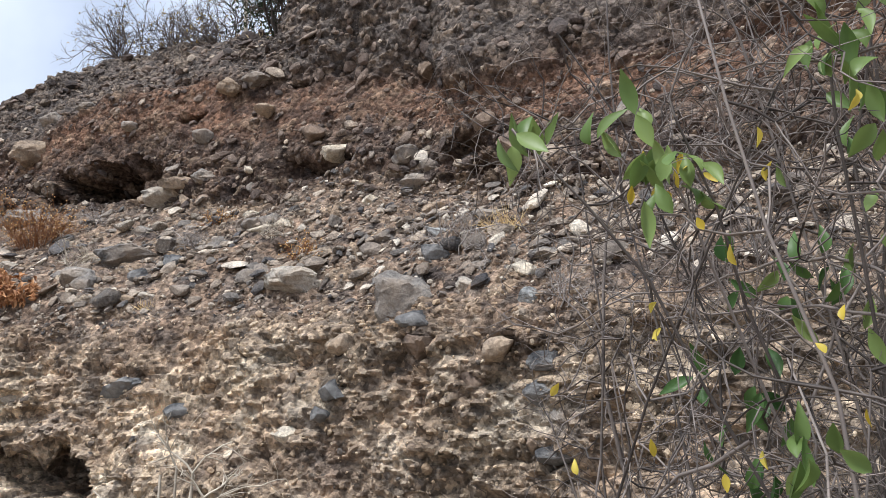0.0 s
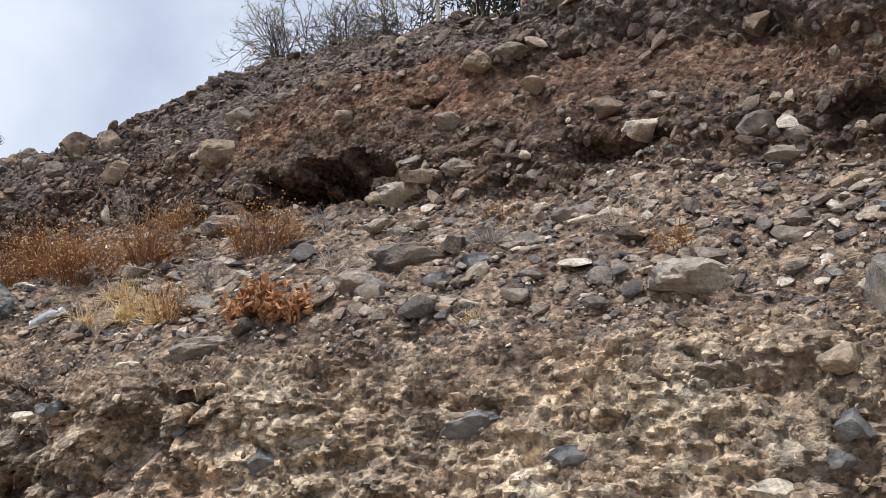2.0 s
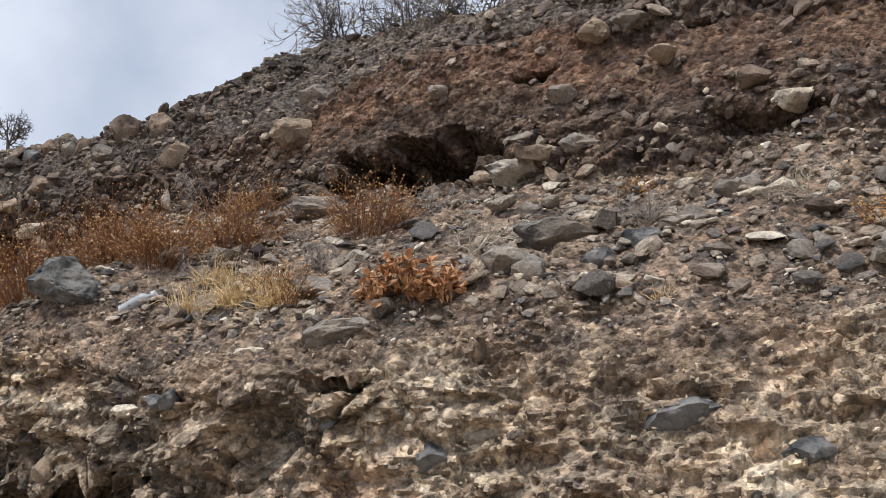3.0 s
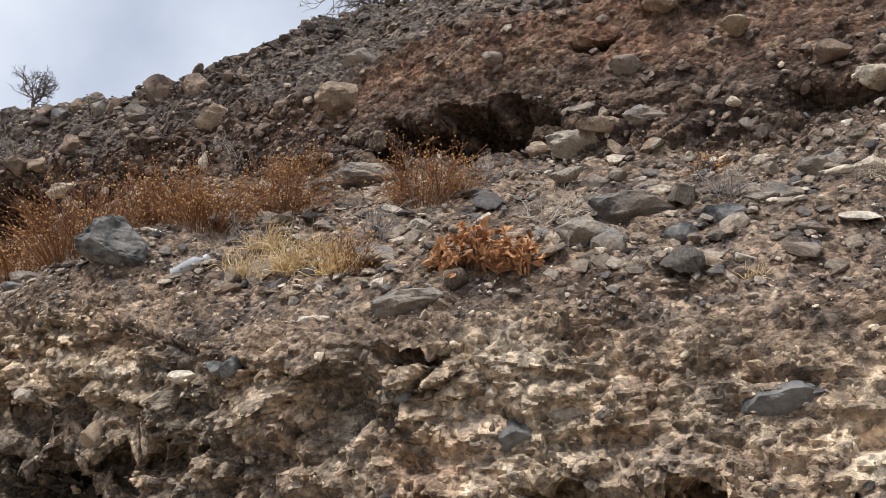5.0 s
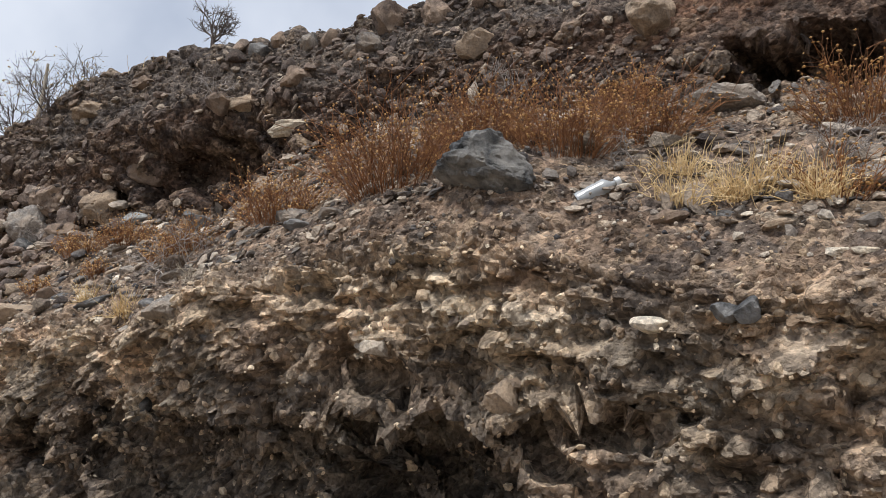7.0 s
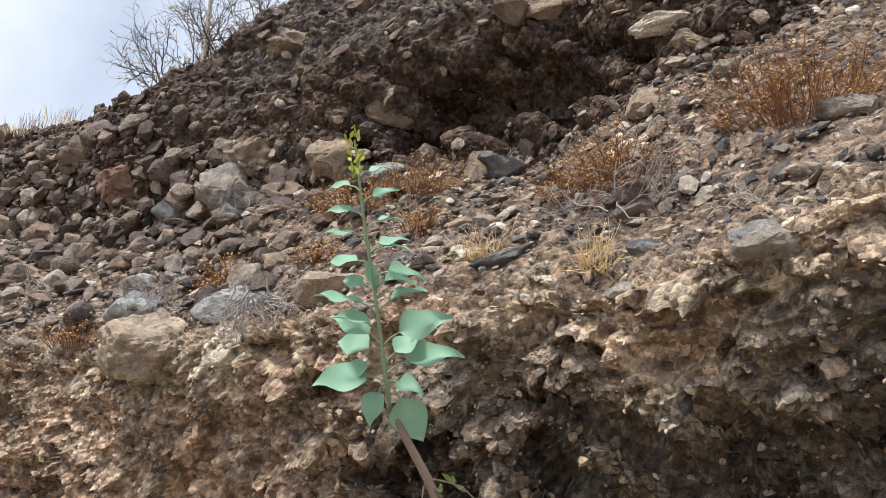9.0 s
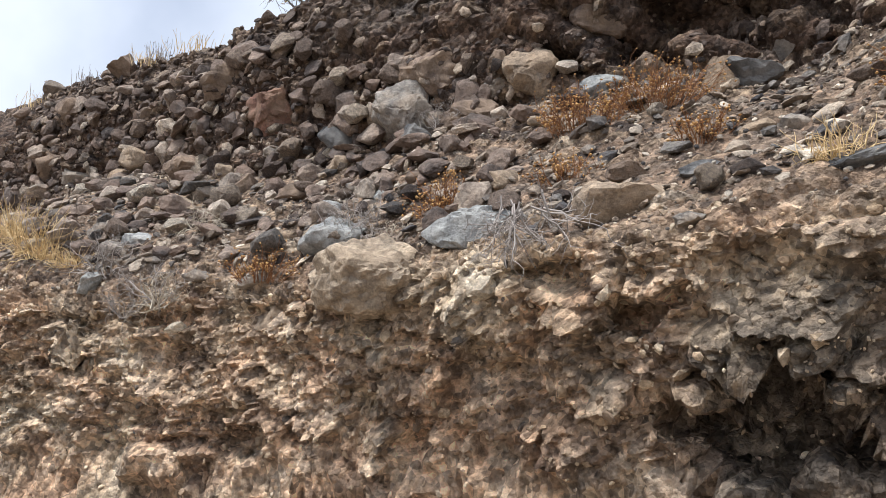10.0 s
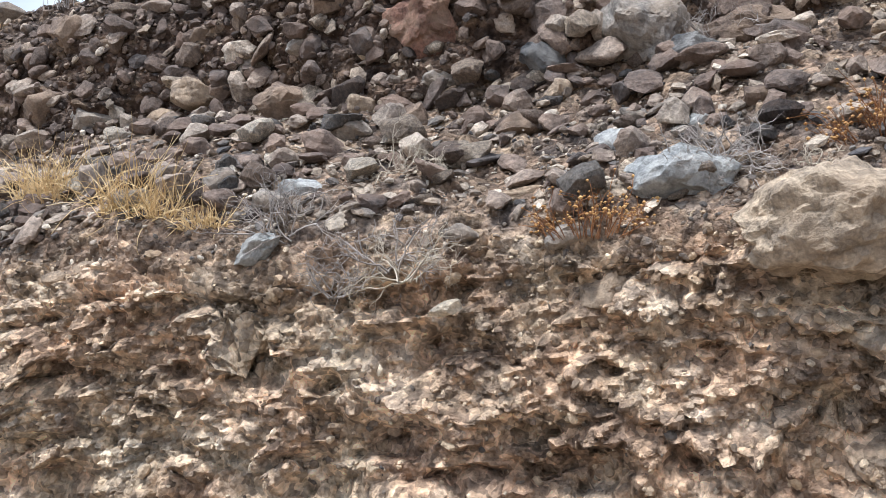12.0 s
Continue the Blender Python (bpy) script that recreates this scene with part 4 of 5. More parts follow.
def rust_bush(x, y, z, wide, high):
    rng = seeded()
    ob = thing("dry_bush", (x, y, z), "dry rust-brown bush with amber seed heads on the shelf", "bush", "rust-brown bushes")
    paths, heads = [], []
    for _ in range(int(20 + 1650 * wide * high)):
        a, r = rng.uniform(0, 2 * math.pi), rng.random() ** 0.55
        foot = np.array((math.cos(a) * r * wide * 0.36, math.sin(a) * r * wide * 0.24, -0.03))
        way = (math.cos(a) * r * 0.9, math.sin(a) * r * 0.7, 1.0)
        tall = high * rng.uniform(0.3, 0.85) * (1.1 - 0.35 * r)
        pts = wander(rng, foot, way, tall, 4, 0.16)
        paths.append((pts, 0.0014, 0.0009))
        for _ in range(4):
            k = rng.integers(2, 5)
            twig = wander(rng, pts[k], (pts[k] - pts[k - 1]) / np.linalg.norm(pts[k] - pts[k - 1]) + rng.normal(0, 0.45, 3), tall * rng.uniform(0.2, 0.55), 3, 0.22)
            paths.append((twig, 0.0010, 0.0007))
            heads.append(twig[-1])
    part("stalks", tubes("stalks", paths, STALK_RUST), ob)
    part("seed_heads", bits("seed_heads", heads, rng.uniform(0.0026, 0.0056, len(heads)), HEAD_RUST, plant_count), ob, "amber seed heads")


def straw_tuft(x, y, z, wide, high):
    rng = seeded()
    ob = thing("grass_tuft", (x, y, z), "tuft of dry straw-yellow grass between the stones", "grass", "dry grass tufts")
    paths = []
    for _ in range(int(70 + 420 * wide)):
        a, r = rng.uniform(0, 2 * math.pi), rng.random()
        foot = (math.cos(a) * r * wide * 0.42, math.sin(a) * r * wide * 0.28, -0.02)
        pts = wander(rng, foot, (math.cos(a) * 0.8 * rng.random(), math.sin(a) * 0.8 * rng.random(), 1), high * rng.uniform(0.3, 1.1), 5, *((0.4, -0.1) if rng.random() < 0.82 else (0.1, 0.02)))
        paths.append((pts, 0.0019, 0.0006))
    part("blades", tubes("blades", paths, STRAW), ob)


def twig_bush(x, y, z, wide, high, material=None, levels=3, leafy=0):
    rng = seeded()
    ob = thing("dead_bush", (x, y, z), "small leafless bush of tangled dead grey twigs", "bush", "dead twig bushes")
    paths = []
    for _ in range(int(7 + 18 * wide)):
        a = rng.uniform(0, 2 * math.pi)
        branching(rng, (rng.normal(0, wide * 0.08), rng.normal(0, wide * 0.05), -0.02), (math.cos(a) * wide, math.sin(a) * wide * 0.6, high * 1.1), max(wide, high) * 0.46, 0.003, levels, 3, 0.25, 0.7, 0.0, paths)
    part("twigs", tubes("twigs", paths, material or (TWIG_PALE if plant_count % 4 == 0 else TWIG)), ob)


def crest_shrub(x, y, z, wide, high):
    rng = seeded()
    ob = thing("shrub", (x, y, z), "bare twiggy shrub with few ochre leaves on the crest", "shrub", "shrubs on the crest")
    paths, ends = [], []
    for _ in range(int(9 + 13 * wide)):
        a, r = rng.uniform(0, 2 * math.pi), rng.random()
        branching(rng, (math.cos(a) * r * wide * 0.3, math.sin(a) * r * 0.12, -0.06), (math.cos(a) * 0.7, math.sin(a) * 0.5, 1.1), high * rng.uniform(0.5, 0.75), 0.006, 3, 4, 0.2, 0.6, 0.02, paths, ends)
    part("twigs", tubes("twigs", paths, TWIG_DARK), ob)
    rows = [(e, rng.uniform(0.015, 0.03), 0.008, rng.normal(0, 1, 3), rng.normal(0, 1, 3)) for e in ends[:: 6]]
    part("foliage", leaves("foliage", rows, OCHRE_LEAF), ob, "sparse ochre leaves")


def small_tree(x, y, z, wide, high):
    rng = seeded()
    ob = thing("small_tree", (x, y, z), "small bare tree with a dense dark crown on the crest", "tree")
    trunk = wander(rng, (0, 0, -0.05), (0.1, 0, 1), high * 0.4, 5, 0.08)
    part("trunk", tubes("trunk", [(trunk, 0.016, 0.011)], TWIG_DARK, 6), ob)
    paths = []
    for k in range(9):
        a = k * 2.4
        branching(rng, trunk[-1 - k % 2], (math.cos(a), math.sin(a) * 0.6, 0.9), high * 0.36, 0.0065, 3, 4, 0.2, 0.6, 0.03, paths)
    part("crown", tubes("crown", paths, TWIG_DARK), ob)


def green_tree(x, y, z, wide, high):
    rng = seeded()
    ob = thing("evergreen_bush", (x, y, z), "dark evergreen bush standing on the crest", "bush")
    paths, ends = [], []
    for k in range(12):
        a = k * 2.4
        branching(rng, (0, 0, -0.1), (math.cos(a) * 0.6, math.sin(a) * 0.5, 1), high * 0.7, 0.012, 3, 3, 0.2, 0.55, 0.03, paths, ends)
    part("branches", tubes("branches", paths, TWIG_DARK), ob)
    rows = []
    for e in ends:
        for _ in range(9):
            rows.append((e + rng.normal(0, 0.04, 3), rng.uniform(0.03, 0.05), 0.012, rng.normal(0, 1, 3), rng.normal(0, 1, 3), 0.2, 0.2, 2))
    part("foliage", leaves("foliage", rows, DARK_LEAF), ob, "small dark green leaves")


def crest_tuft(x, y, z, wide, high):
    rng = seeded()
    ob = thing("dry_stalks", (x, y, z), "thin dry stalks and grass standing on the crest", "plant", "stalks on the crest")
    paths = []
    for _ in range(46):
        foot = (rng.normal(0, wide * 0.35), rng.normal(0, 0.05), -0.04)
        paths.append((wander(rng, foot, (rng.normal(0, 0.3), 0, 1), high * rng.uniform(0.4, 1.1), 4, 0.15), 0.0022, 0.001))
    part("stalks", tubes("stalks", paths, TWIG if plant_count % 2 else STRAW), ob)


def dead_leaf_plant(x, y, z, wide, high):
    rng = seeded()
    ob = thing("withered_plant", (x, y, z), "withered plant with orange-brown curled leaves on the shelf", "plant")
    shapes = [leaves("dead_leaf", [((0, 0, 0), rng.uniform(0.016, 0.032), rng.uniform(0.008, 0.017), (1, rng.normal(0, 0.7), rng.normal(0, 0.7)), rng.normal(0, 1, 3), rng.uniform(-0.9, 1.2), rng.uniform(0.4, 1.8), 6) for _ in range(3)], DRY_LEAF) for _ in range(24)]
    paths = []
    for _ in range(42):
        a, r = rng.uniform(0, 2 * math.pi), rng.random() ** 0.5
        tip = np.array((math.cos(a) * r * wide * 0.47, math.sin(a) * r * wide * 0.26, high * (0.62 - 0.45 * r * r) * rng.uniform(0.35, 1.15) + 0.03 * math.sin(a * 3)))
        mid = tip * 0.5 + (0, 0, high * 0.2)
        paths.append((np.array([(0, 0, -0.02), mid, tip]), 0.0025, 0.0012))
        for _ in range(8):
            leaf = part("dead_leaf", shapes[rng.integers(24)], ob)
            way = Vector((math.cos(a) * 0.3 + rng.normal(0, 0.6), math.sin(a) * 0.3 + rng.normal(0, 0.6), rng.uniform(-1.5, 0.6)))
            leaf.matrix_basis = Matrix.Translation(tip * (1, 1, rng.uniform(0.25, 1.05)) + rng.normal(0, 0.016, 3)) @ way.to_track_quat("X", "Z").to_matrix().to_4x4() @ pose(0, 0, 0, rng.uniform(0, 360), 0, 0)
    part("stalks", tubes("stalks", paths, BARK), ob)


def hanging_roots(x, y, z, wide, high):
    rng = seeded()
    ob = thing("dead_creeper", (x, y, z), "bleached dead creeper hanging over the lip of the bank", "plant")
    paths = []
    for _ in range(16):
        branching(rng, (rng.normal(0, wide * 0.25), rng.normal(-0.02, 0.02), rng.uniform(-0.01, 0.04)), (rng.normal(0, 0.5), -0.45, -0.9), high * rng.uniform(0.4, 0.8), 0.003, 2, 3, 0.28, 0.6, -0.05, paths)
    part("twigs", tubes("twigs", paths, TWIG), ob)


def plastic_bottle(x, y, z, wide):
    ob = thing("plastic_bottle", (x, y, z), "crushed clear plastic bottle lying on the shelf", "bottle")
    rng = seeded()
    m, n, l, b = nodes("clear_plastic", 0.18, 0.5)
    b.inputs["Base Color"].default_value = (0.62, 0.65, 0.66, 1)
    b.inputs["Transmission Weight"].default_value = 0.45
    p, f, rings, sides = [], [], 18, 20
    for k in range(rings):
        u = k / (rings - 1)
        r = 0.032 * (1 - 0.06 * (k % 2)) * (1 if u < 0.72 else 1 - 0.68 * smooth(0.72, 0.92, u))
        for s in range(sides):
            a = 2 * math.pi * s / sides
            dent = 1 - 0.18 * max(0, math.sin(a * 1.0 + u * 3)) * math.sin(math.pi * u) - 0.06 * noise.noise((u * 6, math.cos(a) * 2, math.sin(a) * 2))
            p.append((wide * (u - 0.5), math.cos(a) * r * dent, math.sin(a) * r * dent * 0.8))
    f = [(k * sides + s, k * sides + (s + 1) % sides, (k + 1) * sides + (s + 1) % sides, (k + 1) * sides + s) for k in range(rings - 1) for s in range(sides)]
    f.append(tuple(range(sides)))
    mesh = bpy.data.meshes.new("body")
    mesh.from_pydata(p, [], f)
    mesh.polygons.foreach_set("use_smooth", [True] * len(f))
    mesh.materials.append(m)
    part("body", mesh, ob)
    cap = bmesh.new()
    bmesh.ops.create_cone(cap, cap_ends=True, segments=16, radius1=0.013, radius2=0.0125, depth=0.014, matrix=pose(wide * 0.5 + 0.004, 0, 0, 0, 90, 0))
    cm = bpy.data.meshes.new("cap")
    cap.to_mesh(cm), cap.free()
    m2, n2, l2, b2 = nodes("white_cap", 0.4, 0.5)
    b2.inputs["Base Color"].default_value = (0.6, 0.62, 0.63, 1)
    cm.materials.append(m2)
    part("cap", cm, ob, "pale plastic screw cap")
    ob.matrix_basis = pose(x, y, z, 8, -28, 25)


def tobacco_plant():
    """The green plant that stands close to the path."""
    rng = seeded()
    foot = Vector((-6.02, 1.5, 0.0))
    ob = thing("tobacco_shrub", foot, "young glaucous green shrub with broad leaves beside the path", "plant")
    stem = [Vector(q) - foot for q in ((-6.02, 1.5, -0.05), (-6.1, 1.4, 0.72), (-6.18, 1.33, 1.18), (-6.272, 1.26, 1.42), (-6.32, 1.22, 1.53))]
    shoot = [Vector(q) - foot for q in ((-6.32, 1.22, 1.53), (-6.305, 1.18, 1.605), (-6.288, 1.13, 1.70), (-6.275, 1.08, 1.805), (-6.257, 1.03, 1.91))]
    smoothed = lambda q: np.array([(Vector(q[k]).lerp(q[k + 1], s / 6))[:] for k in range(len(q) - 1) for s in range(6)] + [q[-1][:]])
    part("stem", tubes("stem", [(smoothed(stem), 0.0115, 0.0062)], BARK, 10), ob, "scarred brown woody stem")
    green = smoothed(shoot)
    part("shoot", tubes("shoot", [(green, 0.0042, 0.0016)], STEM_GREEN, 8), ob, "pale green upper shoot")
    right, up, near = Vector((0.857, 0.515, 0)), Vector((0, 0, 1)), Vector((0.515, -0.857, 0))
    stalks = []
    rows = "0.02,188,105,62 0.02,-62,100,62 0.0,-112,60,42 0.03,-25,62,30 0.06,14,112,52 0.1,40,70,40 0.1,200,70,40 0.16,160,84,46 0.2,22,104,52 0.22,150,78,46 0.27,158,70,34 0.34,20,86,34 0.36,165,88,32 0.42,100,60,30 0.45,18,58,26 0.47,160,55,24 0.53,12,74,30 0.55,168,70,28 0.6,30,52,22 0.62,15,52,22 0.64,172,60,22 0.7,10,50,20 0.76,172,46,18 0.8,18,48,18 0.85,166,42,16 0.88,20,38,14"
    for k, row in enumerate(rows.split()):
        u, angle, size, width = map(float, row.split(","))
        at = Vector(green[min(len(green) - 1, int((0.13 + 0.85 * u) * (len(green) - 1)))])
        a = radians(angle)
        way = right * math.cos(a) + up * math.sin(a) + near * rng.uniform(-0.5, 0.8)
        way.normalize()
        petiole = size * 0.00026 + 0.008
        tip = at + (way + up * 0.35).normalized() * petiole
        stalks.append((np.array([at[:], (at.lerp(tip, 0.5) + Vector((0, 0, 0.003)))[:], tip[:]]), 0.0016, 0.0011))
        face = up * rng.uniform(0.2, 1.2) + near * rng.uniform(0.5, 1.2) + right * rng.normal(0, 0.45)
        mesh = leaves("leaf", [(tip, size * 0.00084, width * 0.00100, way, face, rng.uniform(0.05, 0.6), rng.uniform(0.1, 0.7), 10, 0.3)], BLUE_LEAF)
        part("leaf", mesh, ob)
    part("leaf_stalks", tubes("leaf_stalks", stalks, STEM_GREEN, 5), ob)
    buds = []
    for k in range(30):
        p = green[-1] + np.array((rng.normal(0, 0.008), rng.normal(0, 0.008), rng.uniform(-0.06, 0.015)))
        buds.append((p, rng.uniform(0.008, 0.02), 0.005, (rng.normal(0, 0.7), rng.normal(0, 0.7), 1), rng.normal(0, 1, 3), 0.1, 0.3, 3))
    part("buds", leaves("buds", buds, BUD), ob, "yellow-green flower buds at the tip")
    fork = np.array(stem[3][:])
    side = []
    for way, size in (((0.8, 0.35, 0.2), 0.085), ((-0.45, -0.3, -0.75), 0.07), ((-0.5, -0.2, 0.4), 0.035), ((0.5, 0.2, -0.4), 0.04)):
        side.append((wander(rng, fork, way, size, 4, 0.15), 0.002, 0.001))
    part("side_twigs", tubes("side_twigs", side, BARK, 5), ob)
    small = []
    for pts, _, _ in side:
        for _ in range(4):
            small.append((pts[rng.integers(2, 5)], rng.uniform(0.014, 0.026), 0.007, (rng.normal(0, 0.7), rng.normal(0, 0.7), rng.uniform(-0.3, 1)), rng.normal(0, 1, 3), 0.2, 0.3, 4))
    part("small_leaves", leaves("small_leaves", small, GREEN_LEAF), ob, "small yellow-green leaves")


def near_shrub():
    """The twiggy shrub beside the start of the path."""
    rng = seeded()
    foot = np.array((-0.3, 1.5, 0.0))
    ob = thing("thorny_shrub", foot, "tall tangled grey twiggy shrub with few green leaves by the path", "shrub")
    big, fine = [], []

    def limb(base, mid, tip, r0, r1, shake=0.016):
        t = np.linspace(0, 1, 13)[:, None]
        pts = (1 - t) ** 2 * base + 2 * t * (1 - t) * mid + t * t * tip
        pts = pts + np.cumsum(rng.normal(0, shake, (13, 3)), 0) * (t > 0)
        big.append((pts, r0, r1))
        return pts

    for k in range(66):
        back = rng.uniform(1.12, 1.75)
        tip = np.array((0.08 - (0.5 + 0.3 * (back - 0.6)) * rng.random() ** 1.25, back, rng.uniform(1.0, 2.4))) - foot
        base = np.array((rng.normal(0.0, 0.14), rng.normal(0, 0.1), -0.03))
        mid = base * 0.45 + tip * 0.55 + rng.normal(0, 0.2, 3)
        pts = limb(base, mid, tip, 0.0042 if k % 5 else 0.0075, 0.0013, 0.02)
        for _ in range(19):
            i = rng.integers(4, 13)
            d = rng.normal(0, 1, 3) * (1, 0.7, 0.8)
            d[1] = abs(d[1]) if pts[i][1] < -0.3 else d[1]
            branching(rng, pts[i], d, rng.uniform(0.1, 0.26), 0.0021, 2, 3, 0.42, 0.9, -0.02, fine)
    # long arching and lying twigs across the tangle
    for k in range(26):
        start = np.array((rng.uniform(-0.5, 0.0), rng.uniform(1.12, 1.6), rng.uniform(1.15, 2.15))) - foot
        end = start + np.array((rng.choice((-1, 1)) * rng.uniform(0.2, 0.45), rng.normal(0.05, 0.1), rng.normal(-0.05, 0.12)))
        pts = limb(start, (start + end) / 2 + (0, 0, rng.uniform(-0.05, 0.14)), end, 0.0026, 0.0010, 0.009)
        for _ in range(5):
            branching(rng, pts[rng.integers(2, 13)], rng.normal(0, 1, 3) * (1, 0.6, 1), rng.uniform(0.06, 0.16), 0.0017, 1, 3, 0.4, 0.9, -0.02, fine)
    for tip in ((-0.6, 1.08, 1.86), (-0.48, 1.09, 1.9), (-0.42, 1.1, 1.82), (-0.28, 1.12, 2.1)):
        pts = limb(np.zeros(3), np.array((0.1, -0.1, 1.3)), np.array(tip) - foot, 0.0045, 0.0015, 0.006)
        for i in (8, 9, 10, 11, 12):
            branching(rng, pts[i], (rng.normal(-0.2, 0.7), abs(rng.normal(0, 0.3)), rng.normal(0.1, 0.7)), 0.13, 0.0018, 2, 3, 0.34, 0.8, 0.0, fine)
    part("branches", tubes("limbs", big, TWIG_SHRUB, 5), ob)
    part("twigs", tubes("twigs", fine, TWIG_SHRUB), ob, "fine tangled grey twigs")

    def cluster(name, x, y, z, count, wide, high, size, material, upright=1.0, label="", broad=0.33):
        for _ in range(count):
            p = np.array((x, y, z)) - foot + np.array((rng.uniform(-1, 1) * wide, rng.normal(0, 0.03), rng.uniform(-1, 1) * high))
            way = (rng.normal(0, 0.4), rng.normal(0, 0.3), upright * rng.choice((1, 1, -0.7)))
            row = (p, size * rng.uniform(0.6, 1.0), size * broad, way, (rng.normal(0, 0.9), -1, rng.normal(0, 0.5)), rng.uniform(-0.5, 0.7), rng.uniform(0.4, 1.3), 6, 0.42)
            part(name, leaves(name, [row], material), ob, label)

    cluster("leaf", -0.585, 1.08, 1.83, 7, 0.022, 0.012, 0.062, GREEN_LEAF, label="fresh green upright leaves")
    cluster("leaf", -0.47, 1.09, 1.82, 9, 0.05, 0.03, 0.055, GREEN_LEAF)
    cluster("leaf", -0.43, 1.1, 1.75, 14, 0.06, 0.035, 0.05, GREEN_LEAF)
    cluster("leaf", -0.24, 1.16, 1.98, 26, 0.05, 0.11, 0.05, GREEN_LEAF)
    cluster("leaf", -0.22, 1.16, 1.82, 14, 0.05, 0.06, 0.055, GREEN_LEAF)
    cluster("leaf", -0.30, 1.12, 1.43, 12, 0.05, 0.05, 0.05, GREEN_LEAF)
    # inner and lower clusters take the leaf colour darkened for shade
    cluster("leaf", -0.34, 1.2, 1.34, 18, 0.07, 0.06, 0.05, SHADE_LEAF, label="green leaves coloured darker for the shade inside the shrub")
    cluster("leaf", -0.42, 1.36, 1.50, 18, 0.06, 0.08, 0.055, SHADE_LEAF)
    cluster("leaf", -0.36, 1.36, 1.68, 12, 0.07, 0.04, 0.05, SHADE_LEAF)
    cluster("leaf", -0.28, 1.3, 1.3, 20, 0.12, 0.08, 0.05, SHADE_LEAF)
    cluster("leaf", -0.26, 1.3, 1.72, 14, 0.1, 0.2, 0.045, GREEN_LEAF)
    cluster("yellow_leaf", -0.38, 1.1, 1.55, 30, 0.2, 0.3, 0.022, YELLOW_LEAF, label="scattered yellowing leaves")
    cluster("yellow_leaf", -0.38, 1.12, 1.74, 8, 0.1, 0.08, 0.026, YELLOW_LEAF)


def thorn_twigs():
    rng = seeded()
    foot = np.array((-1.30, 1.2, 0.0))
    ob = thing("thorn_bush", foot, "pale straw-coloured thorny bush beside the path", "bush")
    paths = []
    for k in range(7):
        tip = np.array((rng.uniform(-0.14, 0.14), rng.uniform(-0.08, 0.1), rng.uniform(1.35, 1.47)))
        t = np.linspace(0, 1, 8)[:, None]
        pts = t * tip + rng.normal(0, 0.012, (8, 3)) * t
        paths.append((pts, 0.005, 0.0025))
        for _ in range(3):
            branching(rng, pts[-1 - rng.integers(2)], (rng.normal(0, 0.6), rng.normal(0, 0.4), 0.7), rng.uniform(0.05, 0.1), 0.002, 2, 3, 0.2, 0.9, 0.0, paths)
    part("twigs", tubes("twigs", paths, TWIG_PALE, 4), ob)


def dry_pole(x, y, z, high):
    rng = seeded()
    ob = thing("dry_flower_stalk", (x, y, z), "tall pale dry flower stalk standing on the crest", "plant", "dry stalks")
    part("stalk", tubes("stalk", [(wander(rng, (0, 0, -0.1), (0.03, 0, 1), high, 8, 0.02), 0.014, 0.009)], TWIG_PALE, 7), ob)


tobacco_plant()
near_shrub()
thorn_twigs()
rust_bush(-5.14, 2.06, 2.25, 0.46, 0.40)
rust_bush(-4.95, 2.27, 2.42, 0.40, 0.32)
rust_bush(-4.62, 2.2, 2.33, 0.34, 0.30)
rust_bush(-4.43, 2.41, 2.42, 0.28, 0.30)
rust_bush(-5.81, 2.21, 2.28, 0.40, 0.26)
rust_bush(-6.28, 2.20, 2.21, 0.34, 0.19)
rust_bush(-7.17, 2.50, 2.39, 0.34, 0.20)
rust_bush(-7.36, 2.41, 2.34, 0.34, 0.17)
rust_bush(-3.85, 2.49, 2.40, 0.30, 0.27)
rust_bush(-3.86, 2.09, 2.07, 0.12, 0.20)
rust_bush(-6.36, 2.17, 2.16, 0.27, 0.14)
rust_bush(-6.94, 2.23, 2.16, 0.18, 0.13)
rust_bush(-7.68, 2.11, 2.03, 0.20, 0.17)
rust_bush(-8.28, 1.95, 1.87, 0.26, 0.13)
rust_bush(-7.32, 2.18, 2.10, 0.17, 0.12)
rust_bush(-4.66, 2.72, 2.71, 0.28, 0.17)
rust_bush(-2.96, 2.82, 2.45, 0.18, 0.11)
rust_bush(-2.24, 2.56, 2.16, 0.10, 0.12)
straw_tuft(-4.24, 2.04, 2.09, 0.19, 0.15)
straw_tuft(-4.08, 2.13, 2.12, 0.23, 0.16)
straw_tuft(-4.28, 2.18, 2.22, 0.17, 0.13)
straw_tuft(-4.12, 2.12, 2.11, 0.21, 0.13)
straw_tuft(-3.96, 2.16, 2.13, 0.15, 0.12)
straw_tuft(-6.57, 1.98, 1.98, 0.13, 0.11)
straw_tuft(-10.10, 2.08, 2.22, 0.29, 0.22)
straw_tuft(-9.43, 1.86, 2.03, 0.22, 0.18)
straw_tuft(-10.04, 2.05, 2.18, 0.21, 0.26)
straw_tuft(-9.54, 1.86, 2.06, 0.20, 0.25)
straw_tuft(-9.29, 1.88, 1.99, 0.19, 0.10)
straw_tuft(-6.23, 1.90, 1.89, 0.08, 0.13)
straw_tuft(-1.41, 2.62, 2.18, 0.18, 0.10)
straw_tuft(-3.91, 2.08, 2.08, 0.18, 0.12)
straw_tuft(-2.74, 2.26, 1.98, 0.07, 0.05)
twig_bush(-2.86, 2.58, 2.28, 0.18, 0.13)
twig_bush(-5.09, 2.79, 2.82, 0.23, 0.23)
twig_bush(-3.75, 2.75, 2.54, 0.18, 0.16)
twig_bush(-3.32, 2.34, 2.22, 0.18, 0.11)
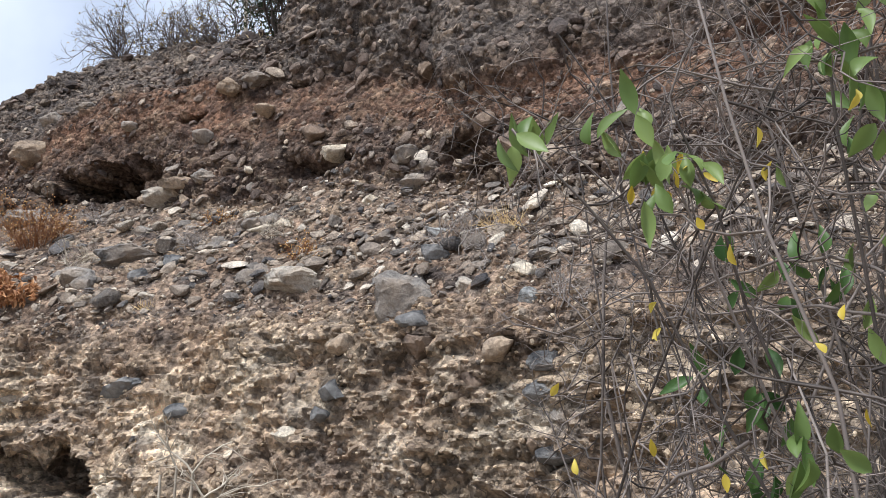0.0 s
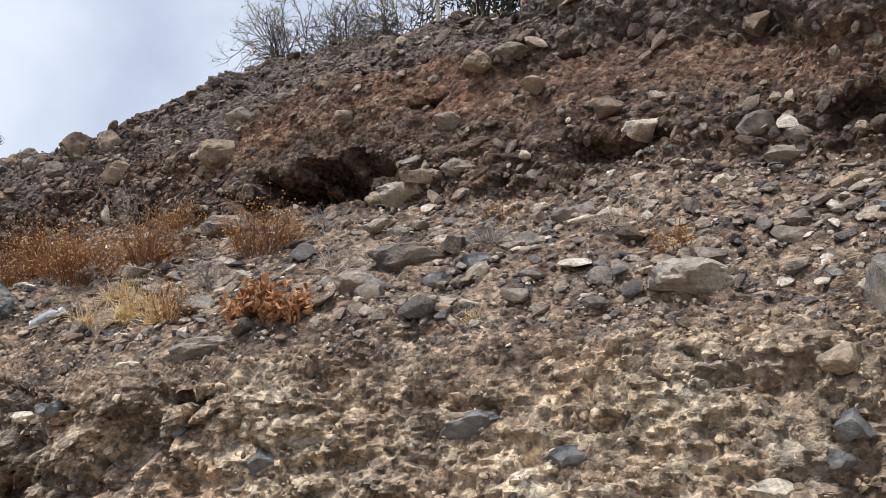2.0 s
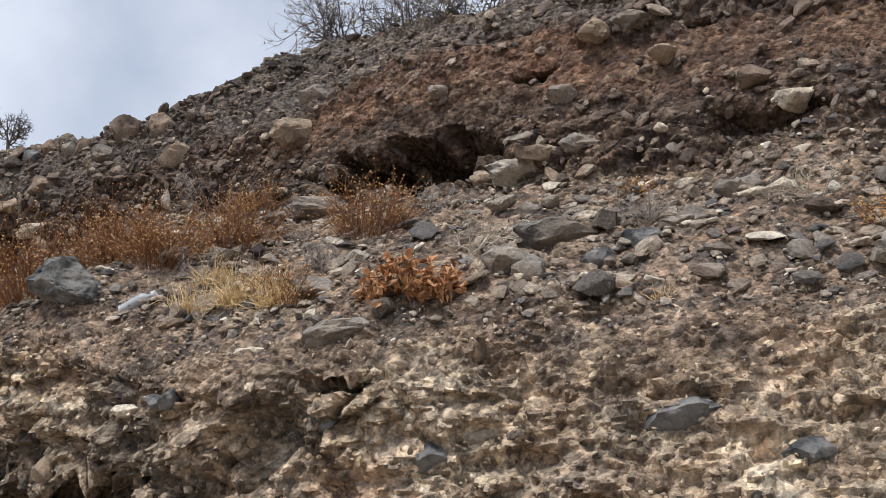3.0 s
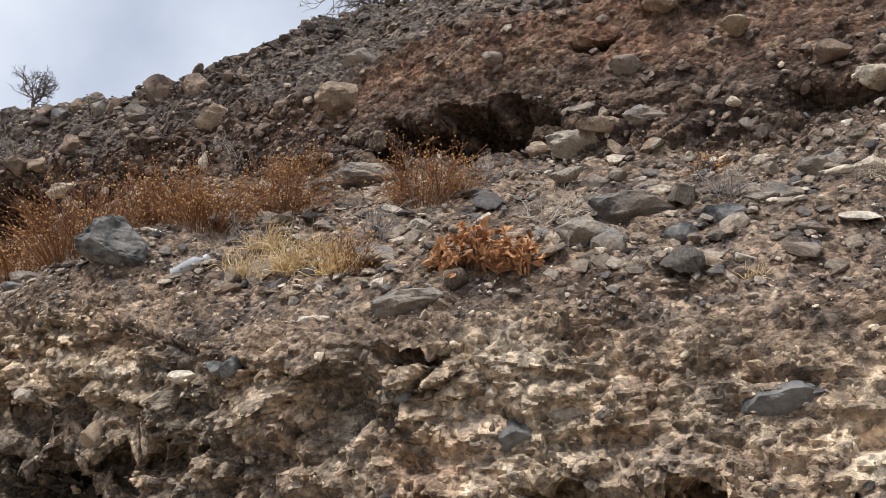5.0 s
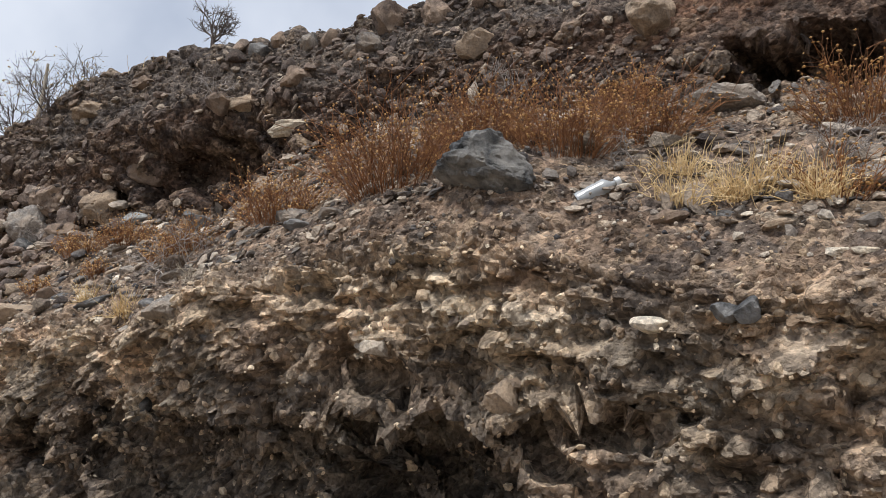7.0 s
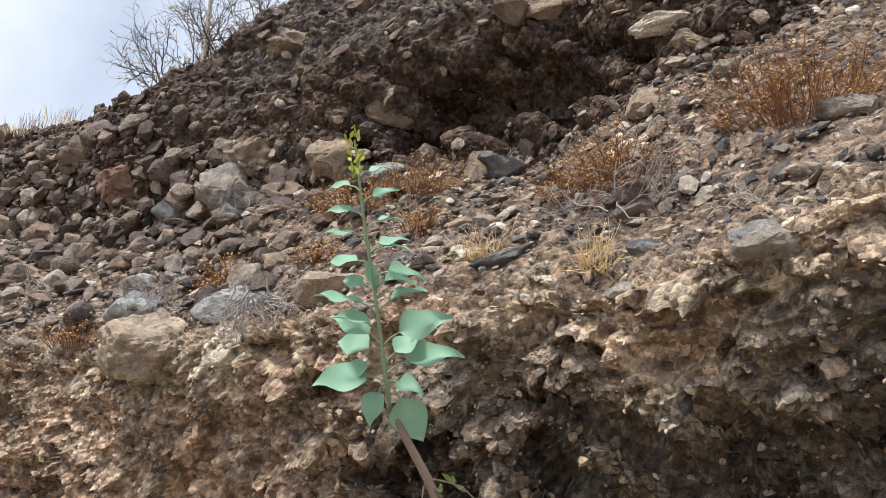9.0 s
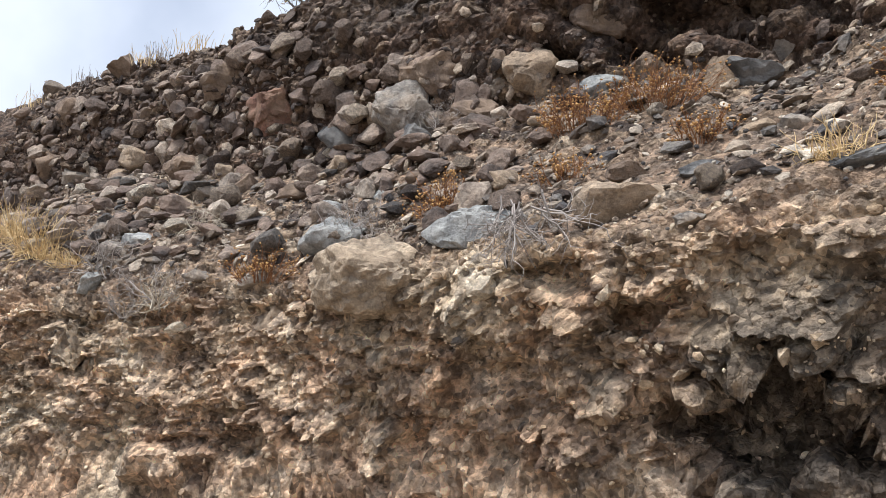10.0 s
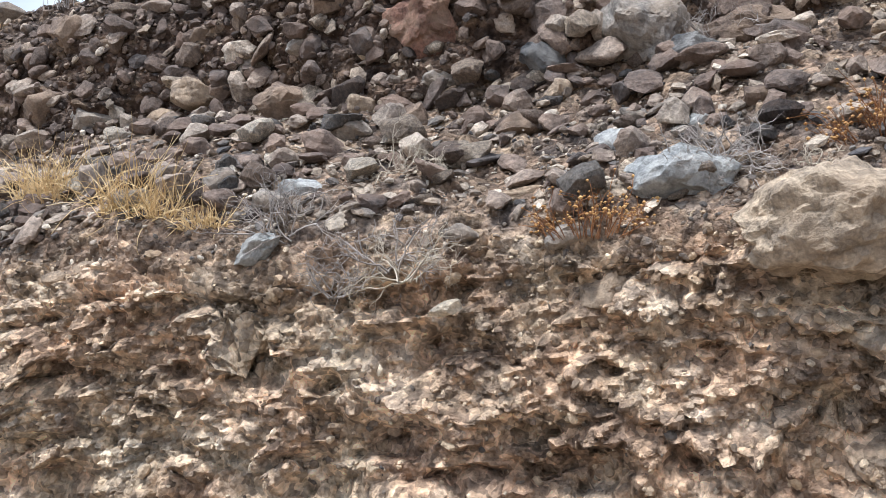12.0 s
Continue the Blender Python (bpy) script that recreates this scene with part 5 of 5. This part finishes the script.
twig_bush(-3.88, 2.27, 2.22, 0.17, 0.21)
twig_bush(-3.00, 2.20, 2.03, 0.08, 0.07)
twig_bush(-1.55, 2.54, 2.10, 0.33, 0.25)
twig_bush(-2.41, 2.66, 2.30, 0.17, 0.11)
twig_bush(-2.86, 2.61, 2.30, 0.12, 0.10)
twig_bush(-1.07, 2.33, 1.86, 0.20, 0.16)
twig_bush(-9.04, 1.88, 1.92, 0.30, 0.17)
twig_bush(-8.69, 1.85, 1.79, 0.22, 0.12)
twig_bush(-7.28, 1.95, 1.89, 0.19, 0.07)
twig_bush(-8.01, 2.09, 2.00, 0.23, 0.11)
twig_bush(-8.75, 1.88, 1.82, 0.28, 0.18)
twig_bush(-8.80, 2.11, 2.11, 0.21, 0.10)
twig_bush(-8.04, 2.05, 1.96, 0.16, 0.12)
twig_bush(-8.01, 2.57, 2.50, 0.22, 0.18)
twig_bush(-8.88, 1.86, 1.77, 0.16, 0.11)
twig_bush(-7.81, 2.04, 1.96, 0.09, 0.07)
twig_bush(-5.17, 2.80, 2.94, 0.21, 0.14)
twig_bush(-4.39, 2.19, 2.25, 0.21, 0.14)
twig_bush(-6.88, 2.71, 3.21, 0.27, 0.21)
twig_bush(-5.90, 1.94, 1.99, 0.15, 0.07)
twig_bush(-8.00, 2.10, 2.00, 0.23, 0.10)
twig_bush(-6.20, 2.10, 2.09, 0.35, 0.15)
hanging_roots(-7.25, 1.84, 1.92, 0.14, 0.21)
dead_leaf_plant(-3.42, 2.10, 2.03, 0.36, 0.18)
plastic_bottle(-4.42, 1.98, 2.125, 0.115)
crest_shrub(-5.08, 3.88, 4.19, 0.75, 0.48)
crest_shrub(-4.65, 3.95, 4.17, 0.70, 0.46)
crest_shrub(-4.25, 3.95, 4.13, 0.60, 0.38)
green_tree(-3.52, 3.75, 3.92, 0.38, 0.5)
crest_tuft(-3.62, 3.6, 3.86, 0.3, 0.1)
small_tree(-7.40, 3.06, 3.74, 0.36, 0.36)
crest_shrub(-8.95, 2.9, 3.38, 0.5, 0.42)
crest_tuft(-8.2, 2.82, 3.54, 0.39, 0.13)
crest_tuft(-7.85, 2.95, 3.65, 0.29, 0.11)
crest_shrub(-8.6, 2.85, 3.44, 0.65, 0.42)
crest_tuft(-9.90, 2.81, 3.42, 0.20, 0.14)
crest_tuft(-10.10, 2.75, 3.38, 0.14, 0.17)
crest_tuft(-10.13, 2.71, 3.37, 0.15, 0.10)
crest_tuft(-10.97, 2.83, 3.48, 0.17, 0.12)
crest_tuft(-11.41, 2.77, 3.39, 0.18, 0.15)
dry_pole(-3.90, 3.82, 4.06, 0.8)
dry_pole(-8.62, 2.72, 3.4, 0.5)
